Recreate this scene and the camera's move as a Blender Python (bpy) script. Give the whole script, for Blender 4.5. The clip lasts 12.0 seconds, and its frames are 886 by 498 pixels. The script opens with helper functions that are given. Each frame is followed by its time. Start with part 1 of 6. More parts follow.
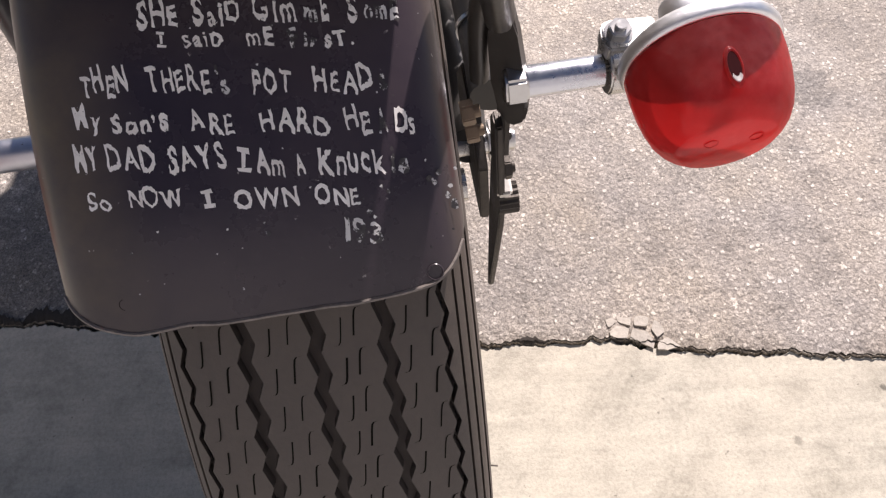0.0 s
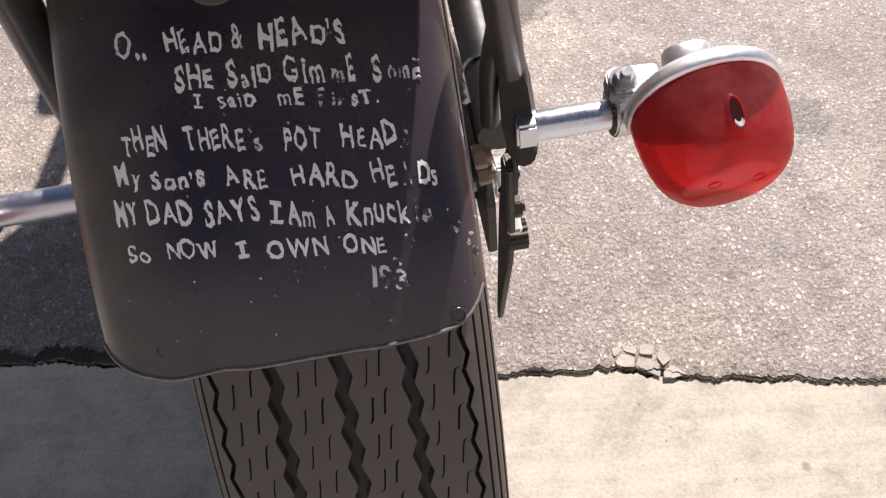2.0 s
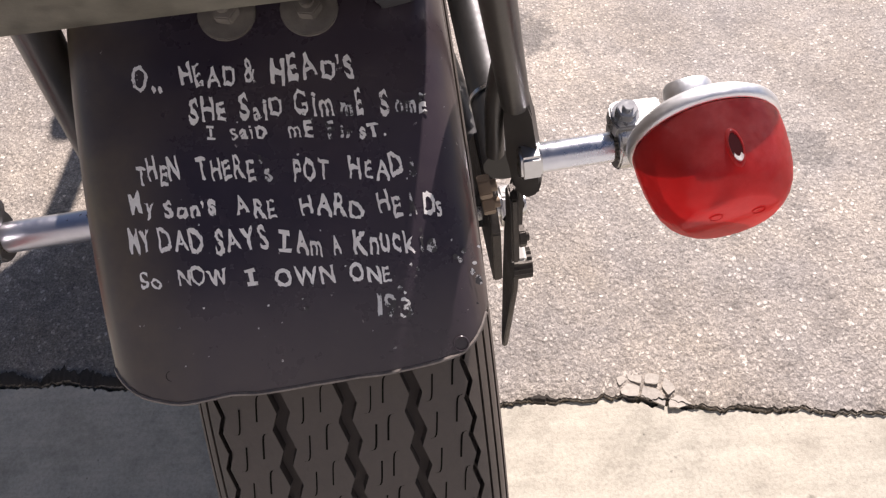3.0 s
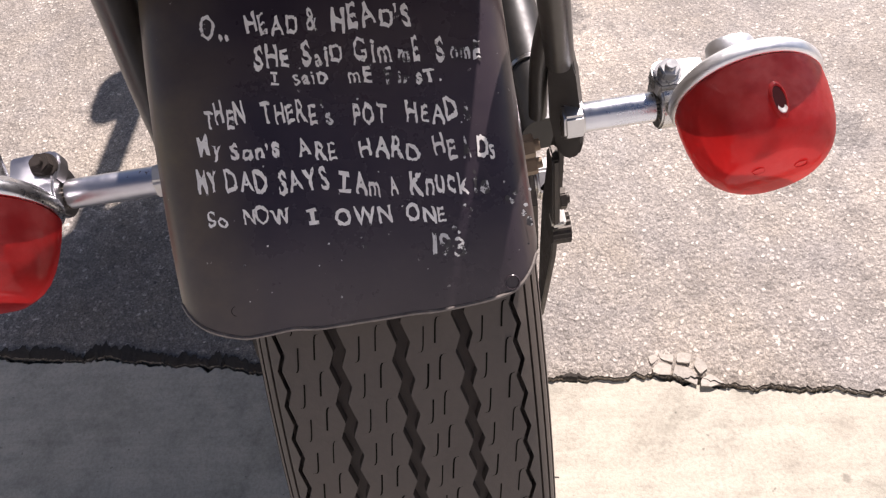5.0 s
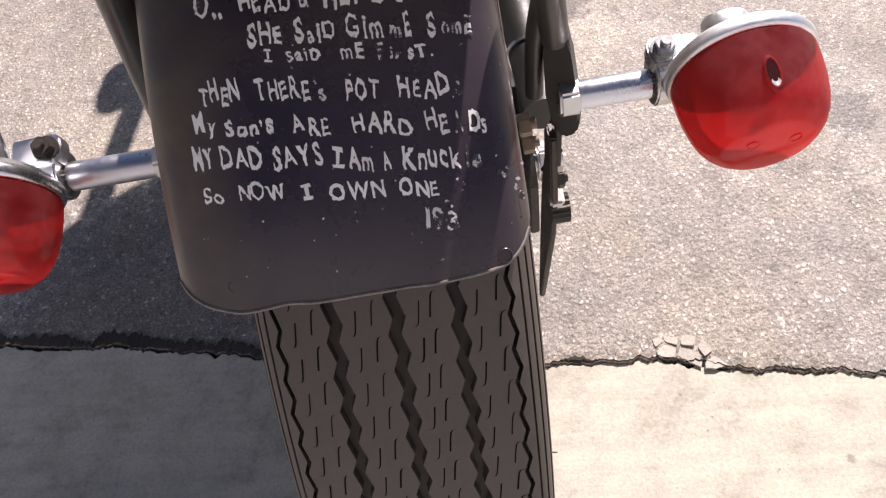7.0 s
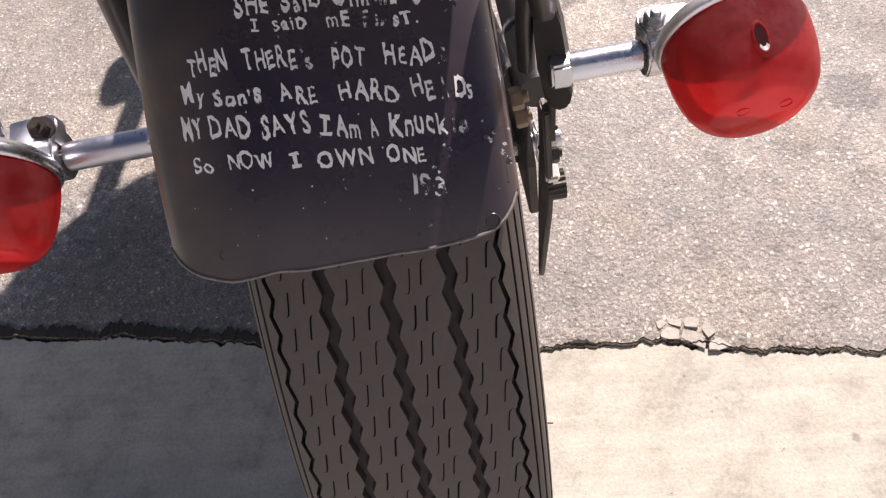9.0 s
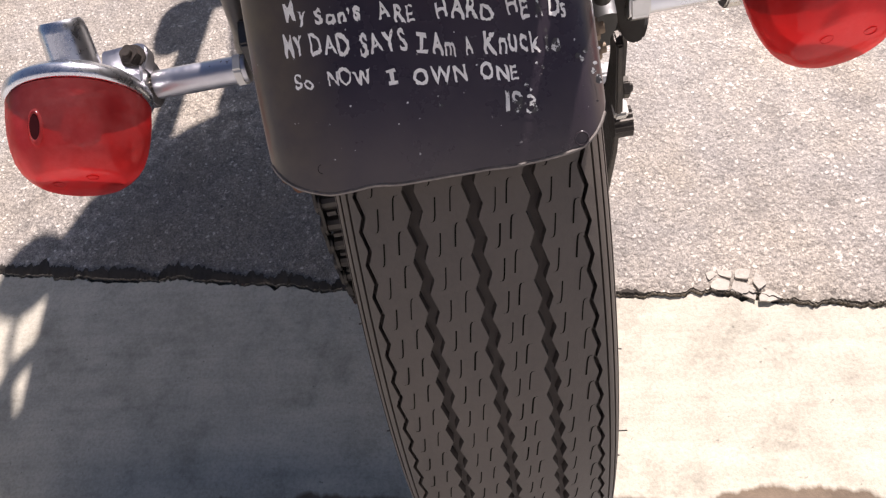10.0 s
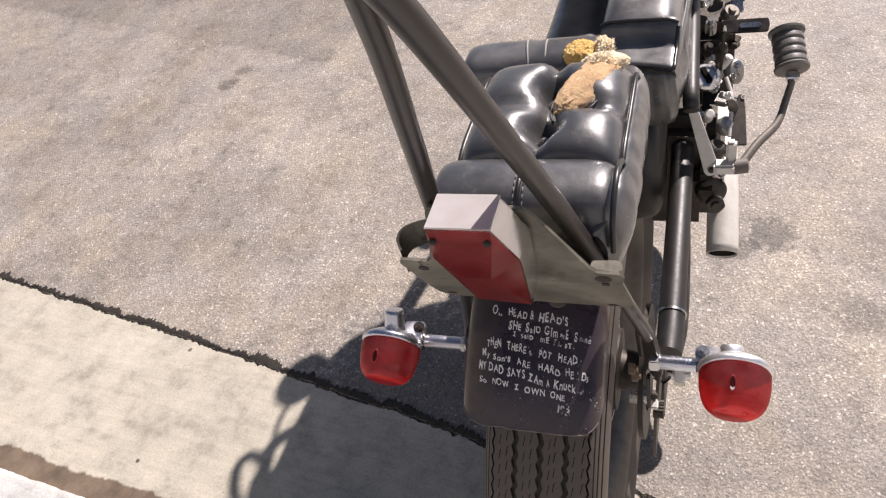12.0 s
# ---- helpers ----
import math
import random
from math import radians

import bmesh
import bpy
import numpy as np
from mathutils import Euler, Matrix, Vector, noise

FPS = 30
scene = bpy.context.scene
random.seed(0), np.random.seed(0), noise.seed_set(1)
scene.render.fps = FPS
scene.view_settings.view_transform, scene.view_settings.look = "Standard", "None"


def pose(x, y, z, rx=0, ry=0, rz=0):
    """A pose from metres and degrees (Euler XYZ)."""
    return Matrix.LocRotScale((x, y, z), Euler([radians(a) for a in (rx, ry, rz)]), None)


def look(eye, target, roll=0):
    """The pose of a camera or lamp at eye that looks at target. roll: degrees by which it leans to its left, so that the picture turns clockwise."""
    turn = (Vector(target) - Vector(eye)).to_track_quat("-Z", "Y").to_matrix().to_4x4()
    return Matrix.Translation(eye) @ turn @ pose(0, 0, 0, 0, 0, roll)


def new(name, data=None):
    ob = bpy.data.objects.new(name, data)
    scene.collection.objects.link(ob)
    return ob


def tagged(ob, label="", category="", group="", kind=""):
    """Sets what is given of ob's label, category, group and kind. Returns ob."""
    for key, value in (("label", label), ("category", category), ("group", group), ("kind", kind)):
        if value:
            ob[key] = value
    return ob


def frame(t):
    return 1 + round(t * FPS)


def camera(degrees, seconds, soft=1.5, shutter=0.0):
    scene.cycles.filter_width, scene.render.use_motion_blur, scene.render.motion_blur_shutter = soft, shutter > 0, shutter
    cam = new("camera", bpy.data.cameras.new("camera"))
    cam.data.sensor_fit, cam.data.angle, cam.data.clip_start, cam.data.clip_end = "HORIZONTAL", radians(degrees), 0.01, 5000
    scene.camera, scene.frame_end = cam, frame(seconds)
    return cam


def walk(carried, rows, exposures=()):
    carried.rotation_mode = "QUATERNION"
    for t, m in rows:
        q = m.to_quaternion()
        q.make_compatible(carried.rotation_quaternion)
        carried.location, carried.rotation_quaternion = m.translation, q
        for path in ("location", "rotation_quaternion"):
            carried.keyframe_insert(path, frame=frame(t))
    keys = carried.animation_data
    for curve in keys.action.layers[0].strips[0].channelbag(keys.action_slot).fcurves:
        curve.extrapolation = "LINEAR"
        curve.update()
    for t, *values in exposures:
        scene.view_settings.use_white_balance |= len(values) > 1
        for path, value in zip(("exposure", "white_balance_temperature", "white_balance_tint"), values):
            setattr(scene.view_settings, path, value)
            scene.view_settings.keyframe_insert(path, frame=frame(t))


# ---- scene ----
cam = camera(61.0, 12.0, soft=1.25)
PATH = [
    (0, (0.096, -0.343, 0.775), (0.031, 0.663, -0.952), -6.7),
    (0.5, (0.1, -0.345, 0.779), (0.021, 0.657, -0.95), -7.3),
    (1, (0.098, -0.35, 0.779), (0.025, 0.674, -0.938), -7.3),
    (1.5, (0.093, -0.356, 0.777), (0.036, 0.711, -0.912), -6.9),
    (2, (0.09, -0.344, 0.788), (0.03, 0.725, -0.902), -7.2),
    (2.5, (0.094, -0.347, 0.794), (0.013, 0.755, -0.874), -7.5),
    (3, (0.091, -0.346, 0.793), (0.019, 0.781, -0.857), -7.0),
    (3.5, (0.081, -0.357, 0.794), (0.042, 0.794, -0.841), -5.6),
    (3.7, (0.08, -0.363, 0.793), (0.015, 0.779, -0.847), -6.6),
    (5.5, (0.082, -0.366, 0.792), (-0.062, 0.747, -0.864), -9.9),
    (6, (0.083, -0.368, 0.792), (-0.069, 0.739, -0.867), -10.4),
    (6.5, (0.085, -0.37, 0.792), (-0.075, 0.73, -0.871), -11.0),
    (7, (0.086, -0.371, 0.791), (-0.077, 0.721, -0.876), -11.3),
    (9, (0.092, -0.38, 0.787), (-0.094, 0.698, -0.887), -13.2),
    (9.5, (0.089, -0.386, 0.783), (-0.108, 0.674, -0.901), -13.9),
    (9.8, (0.084, -0.392, 0.784), (-0.162, 0.625, -0.92), -16.3),
    (10, (0.073, -0.399, 0.79), (-0.21, 0.592, -0.923), -17.5),
    (10.3, (0.035, -0.421, 0.821), (-0.243, 0.576, -0.891), -12.1),
    (10.5, (0.01, -0.441, 0.858), (-0.256, 0.562, -0.852), -6.3),
    (10.6, (0.006, -0.455, 0.879), (-0.269, 0.56, -0.822), -3.8),
    (10.8, (0.019, -0.473, 0.936), (-0.319, 0.543, -0.753), -1.3),
    (11, (0.045, -0.48, 0.992), (-0.403, 0.553, -0.661), -4.1),
    (11.1, (0.065, -0.484, 1.024), (-0.45, 0.559, -0.603), -6.1),
    (11.3, (0.106, -0.498, 1.072), (-0.548, 0.571, -0.486), -10.3),
    (11.4, (0.125, -0.509, 1.091), (-0.58, 0.575, -0.434), -11.9),
    (11.5, (0.146, -0.519, 1.102), (-0.61, 0.581, -0.387), -13.1),
    (11.7, (0.184, -0.537, 1.12), (-0.629, 0.588, -0.32), -15.6),
    (11.9, (0.208, -0.546, 1.142), (-0.614, 0.615, -0.265), -17.6),
    (12, (0.217, -0.549, 1.151), (-0.594, 0.647, -0.232), -17.9),
]
walk(cam, [(t, look(eye, target, roll)) for t, eye, target, roll in PATH],
     exposures=[(0.0, 0.71, 6440, 21.0), (3.5, 0.80, 6440, 21.0), (5.5, 0.90, 6440, 22.0), (9.4, 0.80, 6440, 22.0), (10.5, 1.12, 6380, 20.0), (11.2, 1.13, 6500, 22.5), (12.0, 0.58, 6480, 19.5)])

# ---- world, sun ----
SUN_WAY = Vector((0.32, 0.99, 1.0)).normalized()
SUN_POWER, SKY_POWER = 5.0, 0.043
world = bpy.data.worlds.new("sky")
scene.world = world
world.use_nodes = True
wn = world.node_tree.nodes
sky = wn.new("ShaderNodeTexSky")
sky.sky_type = "NISHITA"
sky.sun_disc = False
sky.dust_density, sky.ozone_density = 0.8, 2.4
sky.sun_elevation = math.asin(SUN_WAY.z)
sky.sun_rotation = math.atan2(SUN_WAY.x, SUN_WAY.y)
world.node_tree.links.new(sky.outputs[0], wn["Background"].inputs[0])
wn["Background"].inputs[1].default_value = SKY_POWER
sun = new("sun", bpy.data.lights.new("sun", "SUN"))
sun.data.energy, sun.data.angle, sun.data.color = SUN_POWER, radians(0.55), (1.0, 0.94, 0.86)
sun.matrix_world = look(SUN_WAY * 5, (0, 0, 0))


# ---- materials ----
def shader(name, rough=0.5, metal=0.0):
    m = bpy.data.materials.new(name)
    m.use_nodes = True
    b = m.node_tree.nodes["Principled BSDF"]
    b.inputs["Roughness"].default_value, b.inputs["Metallic"].default_value = rough, metal
    return m, m.node_tree.nodes, m.node_tree.links, b


def coords(n, l, scale=(1, 1, 1)):
    tc, mp = n.new("ShaderNodeTexCoord"), n.new("ShaderNodeMapping")
    l.new(tc.outputs["Object"], mp.inputs[0])
    mp.inputs["Scale"].default_value = scale
    return mp.outputs[0]


def noise_tex(n, l, vec, scale, detail=4.0, rough=0.55):
    t = n.new("ShaderNodeTexNoise")
    t.inputs["Scale"].default_value, t.inputs["Detail"].default_value, t.inputs["Roughness"].default_value = scale, detail, rough
    l.new(vec, t.inputs["Vector"])
    return t.outputs[0]


def ramp(n, l, fac, stops):
    r = n.new("ShaderNodeValToRGB")
    e = r.color_ramp.elements
    while len(e) < len(stops):
        e.new(0.5)
    for el, (p, c) in zip(e, stops):
        el.position, el.color = p, (*c, 1) if len(c) == 3 else c
    l.new(fac, r.inputs[0])
    return r.outputs[0]


def grey(v):
    return (v, v, v)


def mixc(n, l, fac, a, b, kind="MIX"):
    m = n.new("ShaderNodeMix")
    m.data_type, m.blend_type = "RGBA", kind
    for sock, v in ((m.inputs[0], fac), (m.inputs[6], a), (m.inputs[7], b)):
        if hasattr(v, "links"):
            l.new(v, sock)
        elif isinstance(v, (int, float)):
            sock.default_value = v
        else:
            sock.default_value = (*v, 1)
    return m.outputs[2]


def bump(n, l, b, height, dist, strength=1.0, under=None):
    bp = n.new("ShaderNodeBump")
    bp.inputs["Distance"].default_value, bp.inputs["Strength"].default_value = dist, strength
    l.new(height, bp.inputs["Height"])
    if under is not None:
        l.new(under, bp.inputs["Normal"])
    l.new(bp.outputs[0], b.inputs["Normal"])
    return bp.outputs[0]


def surface(name, dark, light, rough=(0.4, 0.6), metal=0.0, big=9.0, fine=150.0, relief=0.0003, spots=None, coat=0.0, sheen=0.0):
    """A worn painted, metal or rubber surface: broad and fine variation in colour and gloss, and a fine relief."""
    m, n, l, b = shader(name, rough[0], metal)
    v = coords(n, l)
    a, f = noise_tex(n, l, v, big), noise_tex(n, l, v, fine, 6.0, 0.65)
    c = ramp(n, l, a, [(0.3, dark), (0.7, light)])
    c = mixc(n, l, 0.35, c, ramp(n, l, f, [(0.3, dark), (0.7, light)]))
    if spots:
        colour, amount, size = spots
        s = noise_tex(n, l, v, size, 5.0, 0.7)
        c = mixc(n, l, ramp(n, l, s, [(1 - amount, grey(0)), (1.04 - amount, grey(1))]), c, colour)
    l.new(c, b.inputs["Base Color"])
    mx = mixc(n, l, 0.5, a, f)
    l.new(ramp(n, l, mx, [(0.35, grey(rough[0])), (0.65, grey(rough[1]))]), b.inputs["Roughness"])
    b.inputs["Coat Weight"].default_value, b.inputs["Coat Roughness"].default_value = coat, 0.20
    b.inputs["Sheen Weight"].default_value, b.inputs["Sheen Roughness"].default_value = sheen, 0.35
    if relief:
        bump(n, l, b, f, relief)
    return m


def stains(n, l, v, c, spots):
    """Ragged dark stains: x, y, radius and how much light is left."""
    rough = noise_tex(n, l, v, 55.0, 5.0, 0.7)
    for x, y, r, left in spots:
        far, size, add, mask = n.new("ShaderNodeVectorMath"), n.new("ShaderNodeVectorMath"), n.new("ShaderNodeMath"), n.new("ShaderNodeMapRange")
        far.operation, size.operation, add.operation = "SUBTRACT", "LENGTH", "MULTIPLY_ADD"
        far.inputs[1].default_value = (x, y, 0.0)
        l.new(v, far.inputs[0])
        l.new(far.outputs[0], size.inputs[0])
        l.new(rough, add.inputs[0])
        add.inputs[1].default_value = r * 2.4
        l.new(size.outputs["Value"], add.inputs[2])
        mask.inputs[1].default_value, mask.inputs[2].default_value = r * 1.9, r * 2.3
        mask.inputs[3].default_value, mask.inputs[4].default_value = left, 1.0
        l.new(add.outputs[0], mask.inputs[0])
        c = mixc(n, l, 1.0, c, mask.outputs[0], "MULTIPLY")
    return c


def asphalt_material():
    m, n, l, b = shader("asphalt", 0.68)
    v = coords(n, l)
    warp = n.new("ShaderNodeVectorMath")
    warp.operation = "MULTIPLY_ADD"
    wob = n.new("ShaderNodeTexNoise")
    wob.inputs["Scale"].default_value, wob.inputs["Detail"].default_value = 130.0, 3.0
    l.new(v, wob.inputs["Vector"])
    l.new(wob.outputs["Color"], warp.inputs[0])
    warp.inputs[1].default_value = (0.008, 0.008, 0.008)
    l.new(v, warp.inputs[2])
    cells, fine = n.new("ShaderNodeTexVoronoi"), n.new("ShaderNodeTexVoronoi")
    cells.inputs["Scale"].default_value, fine.inputs["Scale"].default_value = 165, 420
    l.new(warp.outputs[0], cells.inputs["Vector"])
    l.new(warp.outputs[0], fine.inputs["Vector"])
    patch, blotch, grain = noise_tex(n, l, v, 2.2, 6.0), noise_tex(n, l, v, 15.0, 6.0, 0.7), noise_tex(n, l, v, 330.0, 5.0, 0.75)
    sep, sep2 = n.new("ShaderNodeSeparateColor"), n.new("ShaderNodeSeparateColor")
    l.new(cells.outputs["Color"], sep.inputs[0])
    l.new(fine.outputs["Color"], sep2.inputs[0])
    mastic = ramp(n, l, grain, [(0.3, (0.15, 0.137, 0.125)), (0.5, (0.30, 0.277, 0.255)), (0.72, (0.44, 0.41, 0.375))])
    grit = ramp(n, l, sep2.outputs[0], [(0.0, (0.20, 0.185, 0.17)), (0.6, (0.34, 0.315, 0.285)), (1.0, (0.55, 0.515, 0.47))])
    c = mixc(n, l, 0.55, mastic, grit)
    # pale stones lying in the surface: only some of the cells, and only their middles
    pick = ramp(n, l, sep.outputs[1], [(0.64, grey(0)), (0.68, grey(1))])
    core = ramp(n, l, cells.outputs["Distance"], [(0.24, grey(1)), (0.40, grey(0))])
    stone = ramp(n, l, sep.outputs[0], [(0.0, (0.40, 0.37, 0.335)), (0.7, (0.62, 0.585, 0.54)), (1.0, (0.80, 0.77, 0.72))])
    c = mixc(n, l, mixc(n, l, 1.0, pick, core, "MULTIPLY"), c, stone)
    flake = ramp(n, l, noise_tex(n, l, warp.outputs[0], 78.0, 3.0, 0.6), [(0.668, grey(0)), (0.684, grey(1))])
    c = mixc(n, l, flake, c, (0.66, 0.62, 0.57))
    pits = ramp(n, l, noise_tex(n, l, v, 210.0, 4.0, 0.7), [(0.30, grey(0.38)), (0.42, grey(1))])
    c = mixc(n, l, 1.0, c, pits, "MULTIPLY")
    hollow = ramp(n, l, noise_tex(n, l, v, 44.0, 6.0, 0.72), [(0.30, grey(0.62)), (0.44, grey(1)), (0.72, grey(1.10))])
    c = mixc(n, l, 1.0, c, hollow, "MULTIPLY")
    c = mixc(n, l, 1.0, c, ramp(n, l, noise_tex(n, l, v, 5.0, 4.0, 0.6), [(0.35, (0.97, 0.985, 1.01)), (0.65, (1.04, 1.01, 0.94))]), "MULTIPLY")
    c = mixc(n, l, 1.0, c, ramp(n, l, noise_tex(n, l, v, 620.0, 3.0, 0.7), [(0.36, grey(0.62)), (0.5, grey(1.0)), (0.64, grey(1.25))]), "MULTIPLY")
    c = mixc(n, l, 1.0, c, ramp(n, l, patch, [(0.32, (0.80, 0.79, 0.78)), (0.68, (1.14, 1.13, 1.11))]), "MULTIPLY")
    c = mixc(n, l, 1.0, c, ramp(n, l, blotch, [(0.28, (0.60, 0.59, 0.58)), (0.44, (0.96, 0.95, 0.94)), (0.72, (1.14, 1.12, 1.08))]), "MULTIPLY")
    # an older, darker patch of road behind a ragged seam
    sep3, wob2 = n.new("ShaderNodeSeparateXYZ"), noise_tex(n, l, v, 9.0, 6.0, 0.65)
    l.new(v, sep3.inputs[0])
    lean, edge, side, near, both = [n.new("ShaderNodeMath") for _ in range(5)]
    lean.operation = edge.operation = side.operation = "MULTIPLY_ADD"
    both.operation = "MULTIPLY"
    l.new(sep3.outputs[0], lean.inputs[0])
    lean.inputs[1].default_value = 0.21
    l.new(sep3.outputs[1], lean.inputs[2])
    l.new(wob2, edge.inputs[0])
    edge.inputs[1].default_value = 0.10
    l.new(lean.outputs[0], edge.inputs[2])
    near.operation = "GREATER_THAN"
    near.inputs[1].default_value = 0.96
    l.new(edge.outputs[0], near.inputs[0])
    l.new(wob2, side.inputs[0])
    side.inputs[1].default_value = 0.16
    l.new(sep3.outputs[0], side.inputs[2])
    left = n.new("ShaderNodeMath")
    left.operation = "LESS_THAN"
    left.inputs[1].default_value = -1.06
    l.new(side.outputs[0], left.inputs[0])
    l.new(near.outputs[0], both.inputs[0])
    l.new(left.outputs[0], both.inputs[1])
    c = mixc(n, l, both.outputs[0], c, mixc(n, l, 1.0, c, (0.80, 0.80, 0.80), "MULTIPLY"))
    worn = noise_tex(n, l, v, 6.0, 7.0, 0.68)
    c = mixc(n, l, 1.0, c, ramp(n, l, worn, [(0.34, (0.80, 0.785, 0.77)), (0.5, (1, 1, 1)), (0.66, (1.13, 1.12, 1.10))]), "MULTIPLY")
    c = stains(n, l, v, c, ((0.20, 0.59, 0.050, 0.5), (0.15, 0.545, 0.032, 0.55), (-1.442, 1.023, 0.035, 0.55), (-1.428, 1.10, 0.03, 0.6), (0.55, 0.316, 0.04, 0.6), (0.36, 0.42, 0.05, 0.7)))
    # ragged dark patch deepens the motorcycle's shade on the asphalt
    c = stains(n, l, v, c, ((-0.36, 0.10, 0.23, 0.58),))
    c = mixc(n, l, 1.0, c, (0.915, 0.905, 0.895), "MULTIPLY")
    l.new(c, b.inputs["Base Color"])
    h = mixc(n, l, 0.45, ramp(n, l, cells.outputs["Distance"], [(0.2, grey(1)), (0.7, grey(0))]), grain)
    bump(n, l, b, h, 0.0012)
    return m


def concrete_material(name, base, stain=0.0, dirt_line=None):
    m, n, l, b = shader(name, 0.9)
    v = coords(n, l)
    big, mid, fine = noise_tex(n, l, v, 2.2, 6.0), noise_tex(n, l, v, 14.0, 8.0, 0.7), noise_tex(n, l, v, 260.0, 4.0, 0.7)
    brush = noise_tex(n, l, coords(n, l, (6, 60, 20)), 1.0, 6.0, 0.7)
    c = ramp(n, l, big, [(0.3, tuple(0.86 * x for x in base)), (0.7, tuple(1.07 * x for x in base))])
    c = mixc(n, l, 1.0, c, ramp(n, l, mid, [(0.28, (0.74, 0.725, 0.70)), (0.5, (1, 1, 1)), (0.72, (1.10, 1.10, 1.09))]), "MULTIPLY")
    c = mixc(n, l, 1.0, c, ramp(n, l, fine, [(0.3, grey(0.82)), (0.6, grey(1.06))]), "MULTIPLY")
    c = mixc(n, l, 1.0, c, ramp(n, l, brush, [(0.3, grey(0.86)), (0.7, grey(1.07))]), "MULTIPLY")
    damp = noise_tex(n, l, v, 7.0, 8.0, 0.75)
    c = mixc(n, l, 1.0, c, ramp(n, l, damp, [(0.32, (0.80, 0.82, 0.82)), (0.46, (0.97, 0.975, 0.97)), (0.60, (1.04, 1.035, 1.02))]), "MULTIPLY")
    pit = noise_tex(n, l, v, 120.0, 3.0, 0.6)
    c = mixc(n, l, 1.0, c, ramp(n, l, pit, [(0.25, grey(0.55)), (0.31, grey(1))]), "MULTIPLY")
    if dirt_line is not None:
        # a band of washed-in dirt with a ragged edge along the kerb
        tc, sep, add = n.new("ShaderNodeTexCoord"), n.new("ShaderNodeSeparateXYZ"), n.new("ShaderNodeMath")
        l.new(tc.outputs["Object"], sep.inputs[0])
        wob = noise_tex(n, l, coords(n, l, (1, 0.3, 1)), 7.0, 6.0, 0.65)
        add.operation = "MULTIPLY_ADD"
        l.new(wob, add.inputs[0])
        add.inputs[1].default_value = 0.075
        l.new(sep.outputs[1], add.inputs[2])
        lo = n.new("ShaderNodeMapRange")
        lo.inputs[1].default_value, lo.inputs[2].default_value = dirt_line + 0.002, dirt_line - 0.003
        l.new(add.outputs[0], lo.inputs[0])
        dirt = ramp(n, l, mid, [(0.3, (0.085, 0.062, 0.043)), (0.7, (0.20, 0.15, 0.105))])
        c = mixc(n, l, lo.outputs[0], c, dirt)
    if dirt_line is not None:
        c = stains(n, l, v, c, ((-0.860, -0.185, 0.006, 0.12), (-0.912, 0.07, 0.006, 0.3), (0.42, -0.14, 0.006, 0.6), (0.52, -0.09, 0.004, 0.4)))
    l.new(c, b.inputs["Base Color"])
    bump(n, l, b, mixc(n, l, 0.5, fine, mid), 0.0012)
    return m


def leather_material():
    """Old black leather: fine creases, grey scuffs, pale flakes and a waxy shine that is worn away in places."""
    m, n, l, b = shader("black_leather", 0.4)
    v = coords(n, l)
    broad, mid, fine = noise_tex(n, l, v, 14.0, 5.0), noise_tex(n, l, v, 70.0, 6.0, 0.65), noise_tex(n, l, v, 420.0, 4.0, 0.7)
    c = ramp(n, l, broad, [(0.30, (0.028, 0.028, 0.0290)), (0.52, (0.062, 0.061, 0.060)), (0.72, (0.145, 0.141, 0.135))])
    c = mixc(n, l, ramp(n, l, mid, [(0.60, grey(0)), (0.74, grey(0.55))]), c, (0.13, 0.125, 0.115))
    flake = noise_tex(n, l, v, 160.0, 4.0, 0.7)
    c = mixc(n, l, ramp(n, l, flake, [(0.705, grey(0)), (0.73, grey(0.9))]), c, (0.42, 0.40, 0.37))
    l.new(c, b.inputs["Base Color"])
    l.new(ramp(n, l, mid, [(0.35, grey(0.34)), (0.68, grey(0.56))]), b.inputs["Roughness"])
    b.inputs["Coat Weight"].default_value, b.inputs["Coat Roughness"].default_value = 1.0, 0.23
    cells = n.new("ShaderNodeTexVoronoi")
    cells.feature = "DISTANCE_TO_EDGE"
    cells.inputs["Scale"].default_value = 330.0
    l.new(v, cells.inputs["Vector"])
    crease = ramp(n, l, cells.outputs["Distance"], [(0.0, grey(0)), (0.12, grey(1))])
    first = bump(n, l, b, crease, 0.00002)
    bump(n, l, b, mixc(n, l, 0.60, mid, broad), 0.0011, 1.0, first)
    return m


